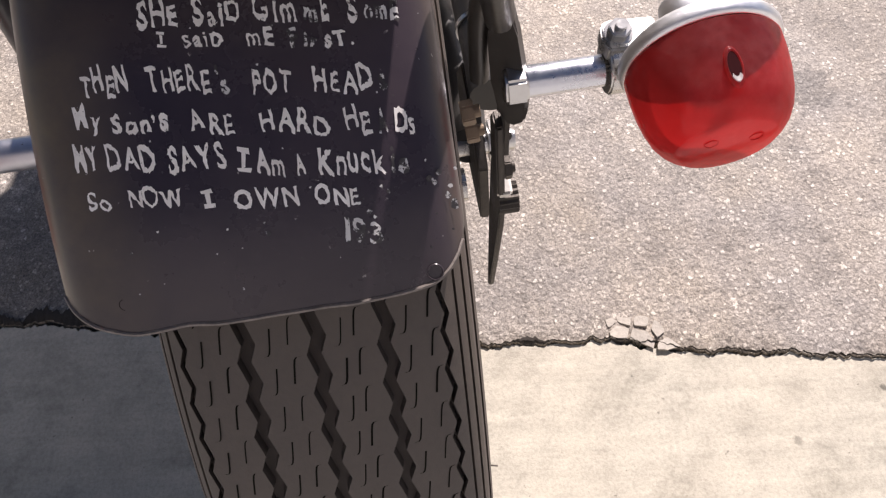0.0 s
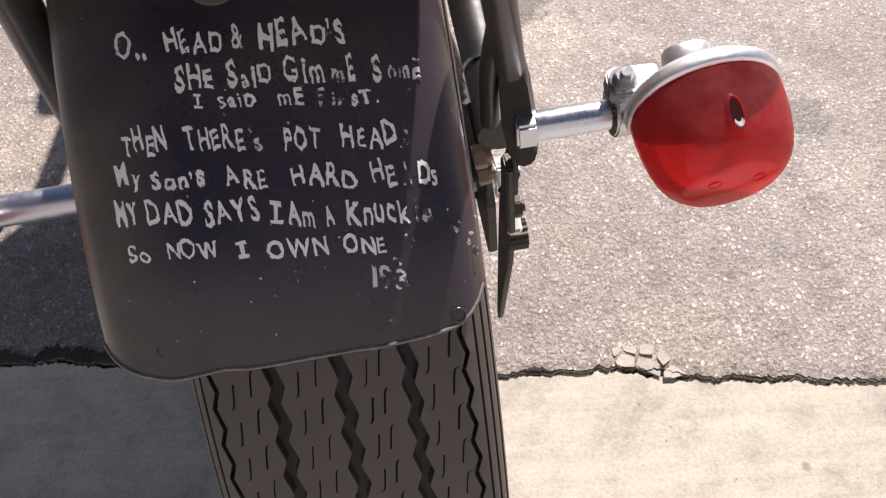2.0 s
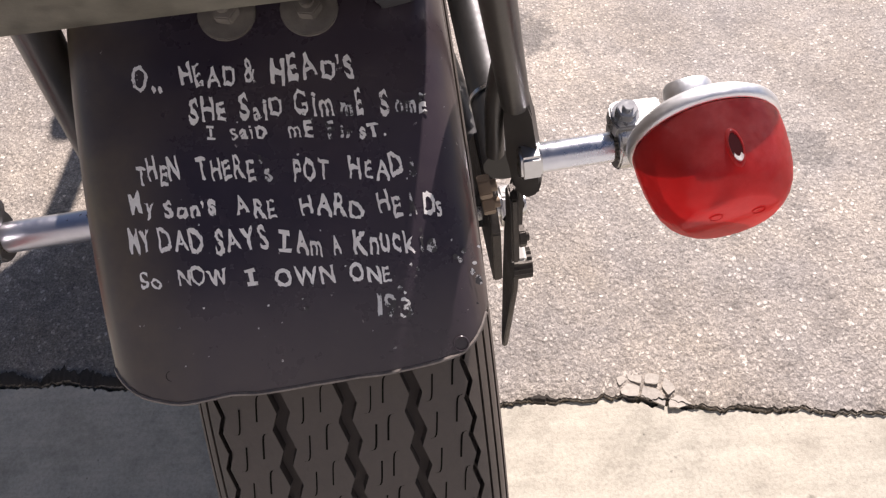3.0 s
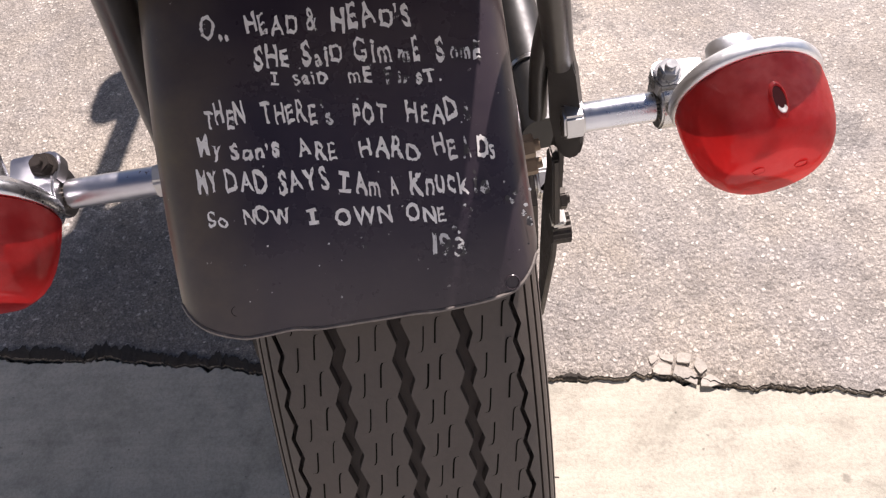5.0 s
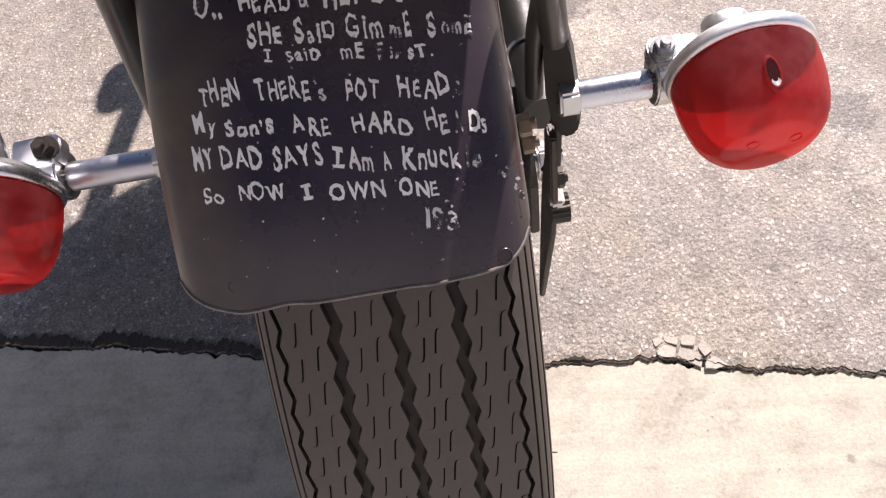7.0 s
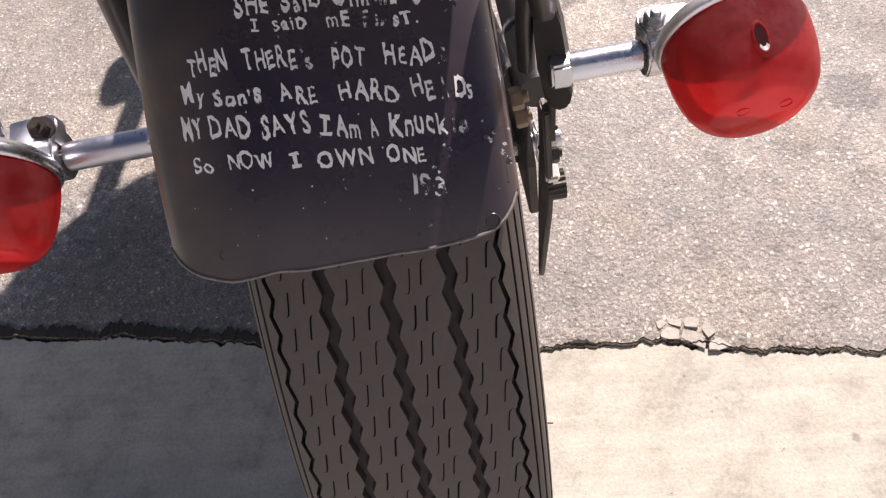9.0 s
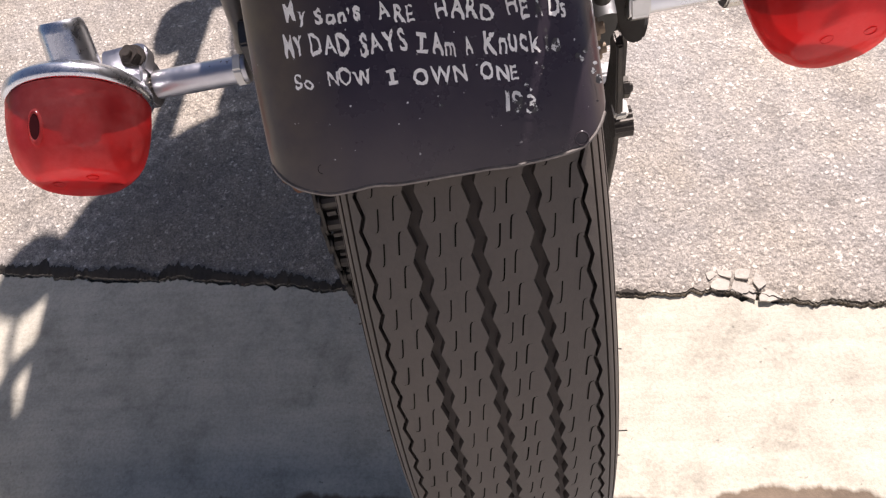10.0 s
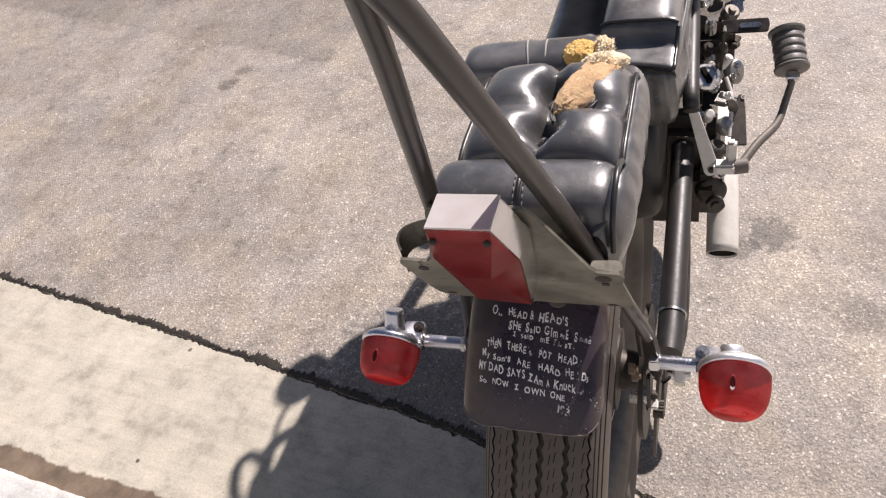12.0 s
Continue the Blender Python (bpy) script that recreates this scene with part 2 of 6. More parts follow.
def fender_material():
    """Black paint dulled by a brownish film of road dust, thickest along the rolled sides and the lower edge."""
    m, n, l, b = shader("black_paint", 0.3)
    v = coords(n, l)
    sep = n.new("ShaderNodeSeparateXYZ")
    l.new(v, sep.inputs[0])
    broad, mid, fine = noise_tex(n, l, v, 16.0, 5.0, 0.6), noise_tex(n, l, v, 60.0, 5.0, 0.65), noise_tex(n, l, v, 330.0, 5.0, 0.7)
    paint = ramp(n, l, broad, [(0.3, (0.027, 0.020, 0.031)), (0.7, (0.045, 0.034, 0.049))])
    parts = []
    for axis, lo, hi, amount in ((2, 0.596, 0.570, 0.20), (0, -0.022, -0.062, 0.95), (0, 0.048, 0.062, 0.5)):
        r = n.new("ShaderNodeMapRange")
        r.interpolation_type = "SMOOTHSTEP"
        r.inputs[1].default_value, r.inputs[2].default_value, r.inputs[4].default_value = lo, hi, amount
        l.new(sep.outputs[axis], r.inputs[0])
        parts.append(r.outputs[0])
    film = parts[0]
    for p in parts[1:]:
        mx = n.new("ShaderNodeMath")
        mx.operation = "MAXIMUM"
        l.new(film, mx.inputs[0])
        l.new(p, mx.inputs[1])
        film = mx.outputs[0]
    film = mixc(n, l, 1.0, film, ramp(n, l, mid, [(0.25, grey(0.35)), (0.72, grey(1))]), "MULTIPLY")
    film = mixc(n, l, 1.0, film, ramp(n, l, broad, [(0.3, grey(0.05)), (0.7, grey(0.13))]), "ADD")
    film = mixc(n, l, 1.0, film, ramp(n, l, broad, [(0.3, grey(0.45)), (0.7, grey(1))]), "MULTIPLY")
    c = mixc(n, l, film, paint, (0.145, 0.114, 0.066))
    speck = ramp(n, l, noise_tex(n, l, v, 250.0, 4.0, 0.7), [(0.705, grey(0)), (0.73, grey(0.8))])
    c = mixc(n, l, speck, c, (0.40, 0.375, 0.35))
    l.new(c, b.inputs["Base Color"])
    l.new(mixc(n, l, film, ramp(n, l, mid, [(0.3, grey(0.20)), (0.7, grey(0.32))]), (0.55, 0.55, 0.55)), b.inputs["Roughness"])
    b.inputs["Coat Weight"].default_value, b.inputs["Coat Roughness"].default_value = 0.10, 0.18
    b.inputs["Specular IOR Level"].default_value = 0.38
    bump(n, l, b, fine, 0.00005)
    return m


M = dict(
    asphalt=asphalt_material(),
    gutter=concrete_material("gutter_concrete", (0.478, 0.444, 0.366), dirt_line=-0.199),
    kerb=concrete_material("kerb_concrete", (0.52, 0.515, 0.49)),
    tar=surface("tar_dirt", (0.012, 0.010, 0.008), (0.05, 0.042, 0.034), (0.85, 0.95), relief=0.001),
    chunk=concrete_material("broken_concrete", (0.45, 0.41, 0.355)),
    edge=surface("scraped_edge", (0.05, 0.043, 0.038), (0.26, 0.22, 0.19), (0.5, 0.7), big=150, fine=500, relief=0.0002),
    # darker chrome, the shade on the left stalk and clamp put into its colour
    stalk=surface("shaded_chrome", (0.42, 0.41, 0.43), (0.56, 0.55, 0.57), (0.30, 0.44), metal=1.0, big=60, fine=300, relief=0.00003, spots=((0.14, 0.09, 0.06), 0.34, 120)),
    silver=surface("dull_silver", (0.56, 0.54, 0.49), (0.76, 0.74, 0.69), (0.32, 0.5), metal=0.12, big=40, fine=250, relief=0.0001, spots=((0.10, 0.085, 0.07), 0.33, 60)),
    rubber=surface("tyre_rubber", (0.068, 0.055, 0.045), (0.104, 0.085, 0.069), (0.62, 0.75), big=20, fine=400, relief=0.00015),
    groove=surface("groove_rubber", (0.050, 0.040, 0.033), (0.078, 0.062, 0.051), (0.7, 0.85), big=40, fine=400, relief=0.0001),
    # blue-grey as the shaded left signal mirrors the sky; also the right stalk
    bright=surface("blue_grey_chrome", (0.52, 0.53, 0.57), (0.66, 0.67, 0.70), (0.22, 0.36), metal=1.0, big=40, fine=300, relief=0.00002),
    scuff=surface("scuffed_leather", (0.20, 0.195, 0.18), (0.36, 0.35, 0.33), (0.6, 0.8), relief=0.0001),
    inside=surface("deep_red", (0.018, 0.002, 0.003), (0.030, 0.003, 0.004), (0.7, 0.8), relief=0),
    sipe=surface("flat_black", (0.008, 0.007, 0.006), (0.014, 0.012, 0.010), (0.8, 0.9), relief=0),
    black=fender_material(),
    steel=surface("brushed_plate", (0.056, 0.050, 0.037), (0.25, 0.232, 0.182), (0.42, 0.70), metal=0.3, big=26, fine=140, relief=0.0003, spots=((0.07, 0.052, 0.038), 0.37, 60)),
    frame=surface("black_frame_paint", (0.010, 0.0095, 0.009), (0.024, 0.022, 0.020), (0.38, 0.55), big=30, fine=300, relief=0.00005, spots=((0.10, 0.09, 0.08), 0.27, 240)),
    plaster=surface("grey_plaster", (0.255, 0.255, 0.26), (0.325, 0.325, 0.33), (0.85, 0.95), big=1.2, fine=60, relief=0.002),
    dusty=surface("dusty_steel", (0.09, 0.078, 0.065), (0.20, 0.178, 0.15), (0.5, 0.7), metal=0.1, big=90, fine=300, relief=0.0003),
    worn=surface("worn_grey_metal", (0.075, 0.066, 0.055), (0.17, 0.152, 0.13), (0.38, 0.55), metal=0.5, big=50, fine=260, relief=0.0002, spots=((0.05, 0.042, 0.035), 0.33, 90)),
    # near-white chrome, the sun's glare on the right signal put into its colour
    satin=surface("sunlit_chrome", (0.84, 0.84, 0.84), (0.94, 0.94, 0.93), (0.36, 0.54), metal=1.0, big=60, fine=300, relief=0.00003),
    tube=surface("dark_tube", (0.013, 0.011, 0.010), (0.034, 0.029, 0.025), (0.32, 0.50), metal=0.0, big=24, fine=300, relief=0.00005, spots=((0.14, 0.115, 0.095), 0.315, 150), coat=0.22),
    chrome=surface("chrome", (0.68, 0.68, 0.69), (0.80, 0.80, 0.80), (0.08, 0.22), metal=1.0, big=40, fine=300, relief=0.00002),
    dull=surface("dull_chrome", (0.45, 0.44, 0.42), (0.60, 0.59, 0.57), (0.2, 0.38), metal=1.0, big=40, fine=200, relief=0.00006),
    cast=surface("cast_aluminium", (0.28, 0.275, 0.26), (0.48, 0.47, 0.45), (0.38, 0.6), metal=0.9, big=30, fine=250, relief=0.0003, spots=((0.05, 0.045, 0.04), 0.36, 40)),
    grease=surface("greasy_steel", (0.022, 0.019, 0.017), (0.095, 0.083, 0.070), (0.35, 0.6), metal=0.6, big=60, fine=300, relief=0.0003, spots=((0.2, 0.18, 0.16), 0.3, 150)),
    dirt=surface("brown_grime", (0.018, 0.013, 0.010), (0.045, 0.033, 0.026), (0.7, 0.9), big=80, fine=400, relief=0.0003),
    aluminised=surface("aluminised_pipe", (0.60, 0.57, 0.50), (0.80, 0.78, 0.72), (0.34, 0.52), metal=0.15, big=30, fine=250, relief=0.0001, spots=((0.16, 0.13, 0.10), 0.30, 60)),
    bronze=surface("dull_bronze", (0.17, 0.125, 0.085), (0.30, 0.225, 0.155), (0.45, 0.65), metal=0.4, big=60, fine=300, relief=0.0002),
    rust=surface("rusty_steel", (0.10, 0.040, 0.020), (0.22, 0.095, 0.05), (0.7, 0.9), big=60, fine=300, relief=0.0004),
    leather=leather_material(),
    piping=surface("seat_piping", (0.012, 0.012, 0.012), (0.03, 0.03, 0.03), (0.25, 0.4), relief=0.0001),
    foam=surface("seat_foam", (0.44, 0.27, 0.14), (0.66, 0.46, 0.26), (0.9, 1.0), big=60, fine=420, relief=0.0012, spots=((0.76, 0.62, 0.43), 0.40, 55)),
    pale=surface("pale_foam", (0.66, 0.52, 0.33), (0.84, 0.74, 0.54), (0.9, 1.0), big=60, fine=420, relief=0.0012),
    yellow=surface("fresh_foam", (0.66, 0.36, 0.09), (0.86, 0.62, 0.24), (0.9, 1.0), big=60, fine=420, relief=0.003, spots=((0.12, 0.05, 0.01), 0.30, 230)),
    wornpaint=surface("faded_hand_paint", (0.55, 0.54, 0.52), (0.80, 0.79, 0.77), (0.5, 0.7), big=80, fine=500, relief=0.0002, spots=((0.05, 0.046, 0.046), 0.53, 260)),
    paint=surface("white_hand_paint", (0.74, 0.70, 0.65), (0.95, 0.93, 0.89), (0.35, 0.5), big=130, fine=500, relief=0.0002, spots=((0.14, 0.12, 0.11), 0.365, 210)),
    glossrubber=surface("pedal_rubber", (0.085, 0.081, 0.076), (0.18, 0.171, 0.16), (0.36, 0.5), big=70, fine=300, relief=0.0003),
)


def lens_material():
    """Red moulded plastic that lets light through, with a film of pale dust."""
    m, n, l, b = shader("red_lens", 0.12)
    v = coords(n, l)
    broad, f = noise_tex(n, l, v, 38.0, 4.0), noise_tex(n, l, v, 320.0, 5.0, 0.7)
    red = ramp(n, l, broad, [(0.3, (0.085, 0.004, 0.007)), (0.7, (0.15, 0.008, 0.011))])
    dust = mixc(n, l, 1.0, ramp(n, l, broad, [(0.36, grey(0.05)), (0.72, grey(0.50))]), ramp(n, l, f, [(0.35, grey(0.45)), (0.7, grey(1))]), "MULTIPLY")
    c = mixc(n, l, dust, red, (0.66, 0.28, 0.27))
    l.new(c, b.inputs["Base Color"])
    l.new(ramp(n, l, f, [(0.4, grey(0.06)), (0.75, grey(0.26))]), b.inputs["Roughness"])
    thin, see = n.new("ShaderNodeBsdfTranslucent"), n.new("ShaderNodeBsdfTransparent")
    thin.inputs[0].default_value = (0.95, 0.26, 0.25, 1)
    see.inputs[0].default_value = (0.92, 0.125, 0.120, 1)
    inner, mix = n.new("ShaderNodeMixShader"), n.new("ShaderNodeMixShader")
    inner.inputs[0].default_value, mix.inputs[0].default_value = 0.64, 0.70
    l.new(thin.outputs[0], inner.inputs[1])
    l.new(see.outputs[0], inner.inputs[2])
    l.new(b.outputs[0], mix.inputs[1])
    l.new(inner.outputs[0], mix.inputs[2])
    l.new(mix.outputs[0], n["Material Output"].inputs[0])
    return m


def clear_material():
    m, n, l, b = shader("frosted_window", 0.4)
    v = coords(n, l)
    l.new(ramp(n, l, noise_tex(n, l, v, 45.0, 5.0), [(0.3, (0.50, 0.48, 0.46)), (0.7, (0.66, 0.65, 0.64))]), b.inputs["Base Color"])
    thin, mix = n.new("ShaderNodeBsdfTranslucent"), n.new("ShaderNodeMixShader")
    thin.inputs[0].default_value = (0.92, 0.91, 0.88, 1)
    mix.inputs[0].default_value = 0.4
    l.new(b.outputs[0], mix.inputs[1])
    l.new(thin.outputs[0], mix.inputs[2])
    l.new(mix.outputs[0], n["Material Output"].inputs[0])
    return m


M["lens"], M["clear"] = lens_material(), clear_material()
for key in ("inside", "sipe"):
    M[key].node_tree.nodes["Principled BSDF"].inputs["Specular IOR Level"].default_value = 0.06


# ---- mesh helpers ----
def part(name, bm, material, parent=None, label="", smooth=True, angle=40.0):
    bmesh.ops.recalc_face_normals(bm, faces=bm.faces[:])
    me = bpy.data.meshes.new(name)
    bm.to_mesh(me)
    bm.free()
    me.materials.append(material)
    if smooth:
        me.polygons.foreach_set("use_smooth", [True] * len(me.polygons))
        me.set_sharp_from_angle(angle=radians(angle))
    ob = new(name, me)
    ob.parent = parent
    if label:
        tagged(ob, label)
    return ob


def frame_along(d):
    d = Vector(d).normalized()
    return d.to_track_quat("Z", "Y").to_matrix()


def lathe(bm, profile, origin, axis, seg=32, start=0.0, sweep=360.0):
    """profile: (distance along the axis, radius); radius 0 closes the end."""
    r = frame_along(axis)
    rings = []
    full = abs(sweep - 360) < 1e-6
    count = seg if full else seg + 1
    for h, rad in profile:
        if rad < 1e-7:
            rings.append([bm.verts.new(Vector(origin) + r @ Vector((0, 0, h)))])
        else:
            rings.append([bm.verts.new(Vector(origin) + r @ Vector((rad * math.cos(a), rad * math.sin(a), h)))
                          for a in (radians(start + sweep * i / seg) for i in range(count))])
    for a, b in zip(rings, rings[1:]):
        for i in range(seg):
            j = (i + 1) % count
            if len(a) == 1 and len(b) == 1:
                continue
            if len(a) == 1:
                bm.faces.new((a[0], b[i], b[j]))
            elif len(b) == 1:
                bm.faces.new((a[i], b[0], a[j]))
            else:
                bm.faces.new((a[i], b[i], b[j], a[j]))
    return bm


def smooth_path(pts, per=8):
    pts = [Vector(p) for p in pts]
    if len(pts) < 3:
        return pts
    ext = [2 * pts[0] - pts[1], *pts, 2 * pts[-1] - pts[-2]]
    out = []
    for i in range(1, len(ext) - 2):
        p0, p1, p2, p3 = ext[i - 1:i + 3]
        for k in range(per):
            t = k / per
            out.append(0.5 * (2 * p1 + (p2 - p0) * t + (2 * p0 - 5 * p1 + 4 * p2 - p3) * t * t + (3 * p1 - p0 - 3 * p2 + p3) * t ** 3))
    return out + [pts[-1]]


def tube(bm, pts, radius, seg=16, per=8, flat=1.0, caps=True):
    """A round or flattened bar along smoothed points. radius: one value or one for each end."""
    path = smooth_path(pts, per)
    r0, r1 = radius if isinstance(radius, tuple) else (radius, radius)
    side = None
    rings = []
    for i, p in enumerate(path):
        d = (path[min(i + 1, len(path) - 1)] - path[max(i - 1, 0)]).normalized()
        if side is None:
            side = d.orthogonal().normalized() if abs(d.x) > 0.9 else (Vector((1, 0, 0)) - d * d.x).normalized()
        side = (side - d * side.dot(d)).normalized()
        other = d.cross(side)
        k = i / max(1, len(path) - 1)
        r = r0 + (r1 - r0) * k
        rings.append([bm.verts.new(p + side * (r * flat * math.cos(a)) + other * (r * math.sin(a))) for a in (2 * math.pi * q / seg for q in range(seg))])
    for a, b in zip(rings, rings[1:]):
        for q in range(seg):
            bm.faces.new((a[q], a[(q + 1) % seg], b[(q + 1) % seg], b[q]))
    if caps:
        bm.faces.new(rings[0][::-1])
        bm.faces.new(rings[-1])
    return bm


def prism(bm, outline, depth, place, bevel=0.0006):
    """An outline in x, y, extruded to depth along z and set by the matrix place; its edges are rounded."""
    sub = bmesh.new()
    low = [sub.verts.new((x, y, -depth / 2)) for x, y in outline]
    high = [sub.verts.new((x, y, depth / 2)) for x, y in outline]
    sub.faces.new(low[::-1])
    sub.faces.new(high)
    for i in range(len(low)):
        j = (i + 1) % len(low)
        sub.faces.new((low[i], low[j], high[j], high[i]))
    if bevel:
        bmesh.ops.bevel(sub, geom=sub.edges[:], offset=bevel, segments=2, affect="EDGES", clamp_overlap=True)
    me = bpy.data.meshes.new("scrap")
    sub.transform(place)
    sub.to_mesh(me)
    sub.free()
    bm.from_mesh(me)
    bpy.data.meshes.remove(me)
    return bm


def box(bm, size, place, bevel=0.001):
    x, y = size[0] / 2, size[1] / 2
    return prism(bm, [(-x, -y), (x, -y), (x, y), (-x, y)], size[2], place, bevel)


def axes(origin, x, y):
    """A matrix from an origin, an x direction and a rough y direction."""
    x = Vector(x).normalized()
    z = x.cross(Vector(y)).normalized()
    y = z.cross(x)
    m = Matrix((x, y, z)).transposed().to_4x4()
    m.translation = Vector(origin)
    return m


def hexagon(r):
    return [(r * math.cos(radians(60 * i)), r * math.sin(radians(60 * i))) for i in range(6)]


def disc(r, count=20):
    return [(r * math.cos(2 * math.pi * i / count), r * math.sin(2 * math.pi * i / count)) for i in range(count)]


def hex_bolt(parent, origin, axis, r, height, material, name="bolt", washer=0.0):
    bm = bmesh.new()
    m = axes(origin, Vector(axis).orthogonal(), Vector(axis).cross(Vector(axis).orthogonal()))
    if washer:
        prism(bm, disc(washer), 0.0016, m, 0.0003)
    prism(bm, hexagon(r), height, m @ Matrix.Translation((0, 0, height / 2)), r * 0.1)
    prism(bm, disc(r * 0.5, 12), height * 0.5, m @ Matrix.Translation((0, 0, height * 1.2)), r * 0.06)
    return part(name, bm, material, parent)


# ---- ground ----
def crack_y(x):
    bend = float(np.interp(x, (-1.3, -0.75, -0.6, -0.5, -0.43, -0.395, -0.33, -0.2, -0.12, 0.12, 0.22, 0.262, 0.31, 0.5),
                           (0.0, -0.003, -0.008, -0.010, -0.011, -0.004, -0.012, -0.018, -0.012, -0.018, -0.010, -0.012, -0.019, -0.020)))
    return 0.012 - 0.09 * min(0.8, max(-2.6, x)) + bend


def ragged(x, seed, size):
    return size * (noise.noise((x * 9, seed, 0)) + 0.6 * noise.noise((x * 31, seed, 3)) + 0.45 * noise.noise((x * 95, seed, 7)) + 0.32 * noise.noise((x * 240, seed, 9)) + 0.22 * noise.noise((x * 470, seed, 2)))


def columns():
    xs = [-300, -60, -15, -6, -4]
    xs += [-3 + 0.02 * i for i in range(65)]
    xs += [-1.7 + 0.004 * i for i in range(200)] + [-0.9 + 0.002 * i for i in range(850)]
    xs += [0.8 + 0.02 * i for i in range(60)] + [2.5, 4, 6, 15, 60, 300]
    return xs


def strip(name, rows_at, material, label, category):
    bm = bmesh.new()
    grid = [[bm.verts.new(p) for p in rows_at(x)] for x in columns()]
    for a, b in zip(grid, grid[1:]):
        for i in range(len(a) - 1):
            bm.faces.new((a[i], b[i], b[i + 1], a[i + 1]))
    ob = part(name, bm, material, None, smooth=True, angle=35)
    return tagged(ob, label, category, kind="structure")


KERB_Y, KERB_Z = -0.300, 0.10


def asphalt_rows(x):
    y = crack_y(x) + ragged(x, 1.0, 0.0075)
    out = [(x, y + 0.0004, -0.03), (x, y + 0.0003, -0.004), (x, y + 0.0012, -0.0009)]
    for d in (0.008, 0.016, 0.03, 0.06, 0.12, 0.3, 1, 4, 20, 90, 400):
        out.append((x, y + 0.002 + d, 0.0025 - 0.0026 * math.exp(-d / 0.012) + 0.0012 * noise.noise((x * 12, d * 12, 5)) * (d < 2)))
    return out


def gutter_rows(x):
    y = crack_y(x) - 0.0006 + ragged(x, 1.0, 0.0075) - max(0.0, 0.0010 + ragged(x, 4.0, 0.0062))
    out = [(x, y - 0.0003, -0.03), (x, y - 0.0002, -0.004), (x, y - 0.0014, -0.0012)]
    for k in (0.06, 0.2, 0.4, 0.6, 0.8, 0.95, 1.0):
        yy = y - 0.004 + (KERB_Y - 0.01 - y) * k
        out.append((x, yy, -0.001 - 0.006 * k + 0.0012 * noise.noise((x * 5, yy * 5, 2))))
    return out


def kerb_rows(x):
    e = ragged(x, 8.0, 0.0012) + 0.0022 * min(0.0, noise.noise((x * 38, 3, 5)) - 0.12) + 0.0015 * noise.noise((x * 120, 5, 2))
    out = [(x, KERB_Y + 0.004, -0.03), (x, KERB_Y + e, KERB_Z - 0.012), (x, KERB_Y - 0.002 + e, KERB_Z - 0.004), (x, KERB_Y - 0.007 + e, KERB_Z - 0.0008)]
    for d in (0.014, 0.05, 0.1, 0.148):
        out.append((x, KERB_Y - d, KERB_Z + 0.0008 * noise.noise((x * 6, d * 6, 1))))
    return out + [(x, KERB_Y - 0.150, KERB_Z - 0.006), (x, KERB_Y - 0.156, KERB_Z - 0.006)]


def pavement_rows(x):
    return [(x, KERB_Y - 0.156, KERB_Z - 0.02), (x, KERB_Y - 0.158, KERB_Z - 0.002)] + [(x, KERB_Y - d, KERB_Z) for d in (0.164, 0.4, 1.2, 1.6, 6, 30, 400)]


strip("road", asphalt_rows, M["asphalt"], "worn grey asphalt road with pale stone chips", "road")
strip("gutter", gutter_rows, M["gutter"], "pale cream concrete gutter with brown dirt along the kerb", "gutter")
strip("kerb", kerb_rows, M["kerb"], "pale concrete kerb with a chipped edge", "kerb")
strip("pavement", pavement_rows, M["kerb"], "pale concrete pavement behind the kerb", "pavement")
strip("tar_seam", lambda x: [(x, crack_y(x) + ragged(x, 1.0, 0.0075) + 0.0006 + k * (0.0034 + max(0.0, 0.008 + ragged(x, 14.0, 0.019))) * max(0.0, min(1.0, 0.5 - 8 * x), 0.75 * noise.noise((x * 22, 4, 9))), 0.0006 + 0.0036 * min(1.0, 2 * k)) for k in (0.0, 0.4, 1.0)], M["tar"], "dark tar smeared along the broken road edge", "joint")
strip("joint_floor", lambda x: [(x, crack_y(x) - 0.04, -0.022), (x, crack_y(x) + 0.04, -0.022)], M["tar"], "dark dirt in the joint between road and gutter", "joint")


# wall added behind the pavement, never in view; closes the street, bounces sunlight back
bm = bmesh.new()
box(bm, (26.0, 0.3, 5.2), axes((0.0, -5.4, 2.7), (1, 0, 0), (0, 1, 0)), 0.01)
tagged(part("bounce_wall", bm, M["plaster"], None, angle=30), "plain light grey wall added out of view behind the pavement", "wall", kind="structure")


def chip(outline, x, y, z, turn, thick=0.007):
    bm = bmesh.new()
    prism(bm, outline, thick, pose(x, y, z, rng.uniform(-4.0, 4.0), rng.uniform(-4.0, 4.0), turn), 0.0005)
    return tagged(part("concrete_chip", bm, M["chunk"], None, smooth=True, angle=30), "broken pale concrete chip lying in the joint", "chip", "chips along the joint")


rng = random.Random(4)
# a slab of concrete broken into pieces that still lie side by side, split by thin cracks
def clipped(shape, a, b, gap):
    """The part of a polygon nearer to a than to b, less half a crack."""
    mid, way = (Vector(a) + Vector(b)) / 2, (Vector(b) - Vector(a)).normalized()
    out = []
    for p, q in zip(shape, shape[1:] + shape[:1]):
        dp, dq = (Vector(p) - mid).dot(way) + gap, (Vector(q) - mid).dot(way) + gap
        if dp <= 0:
            out.append(p)
        if dp * dq < 0:
            out.append(tuple(Vector(p).lerp(Vector(q), dp / (dp - dq))))
    return out


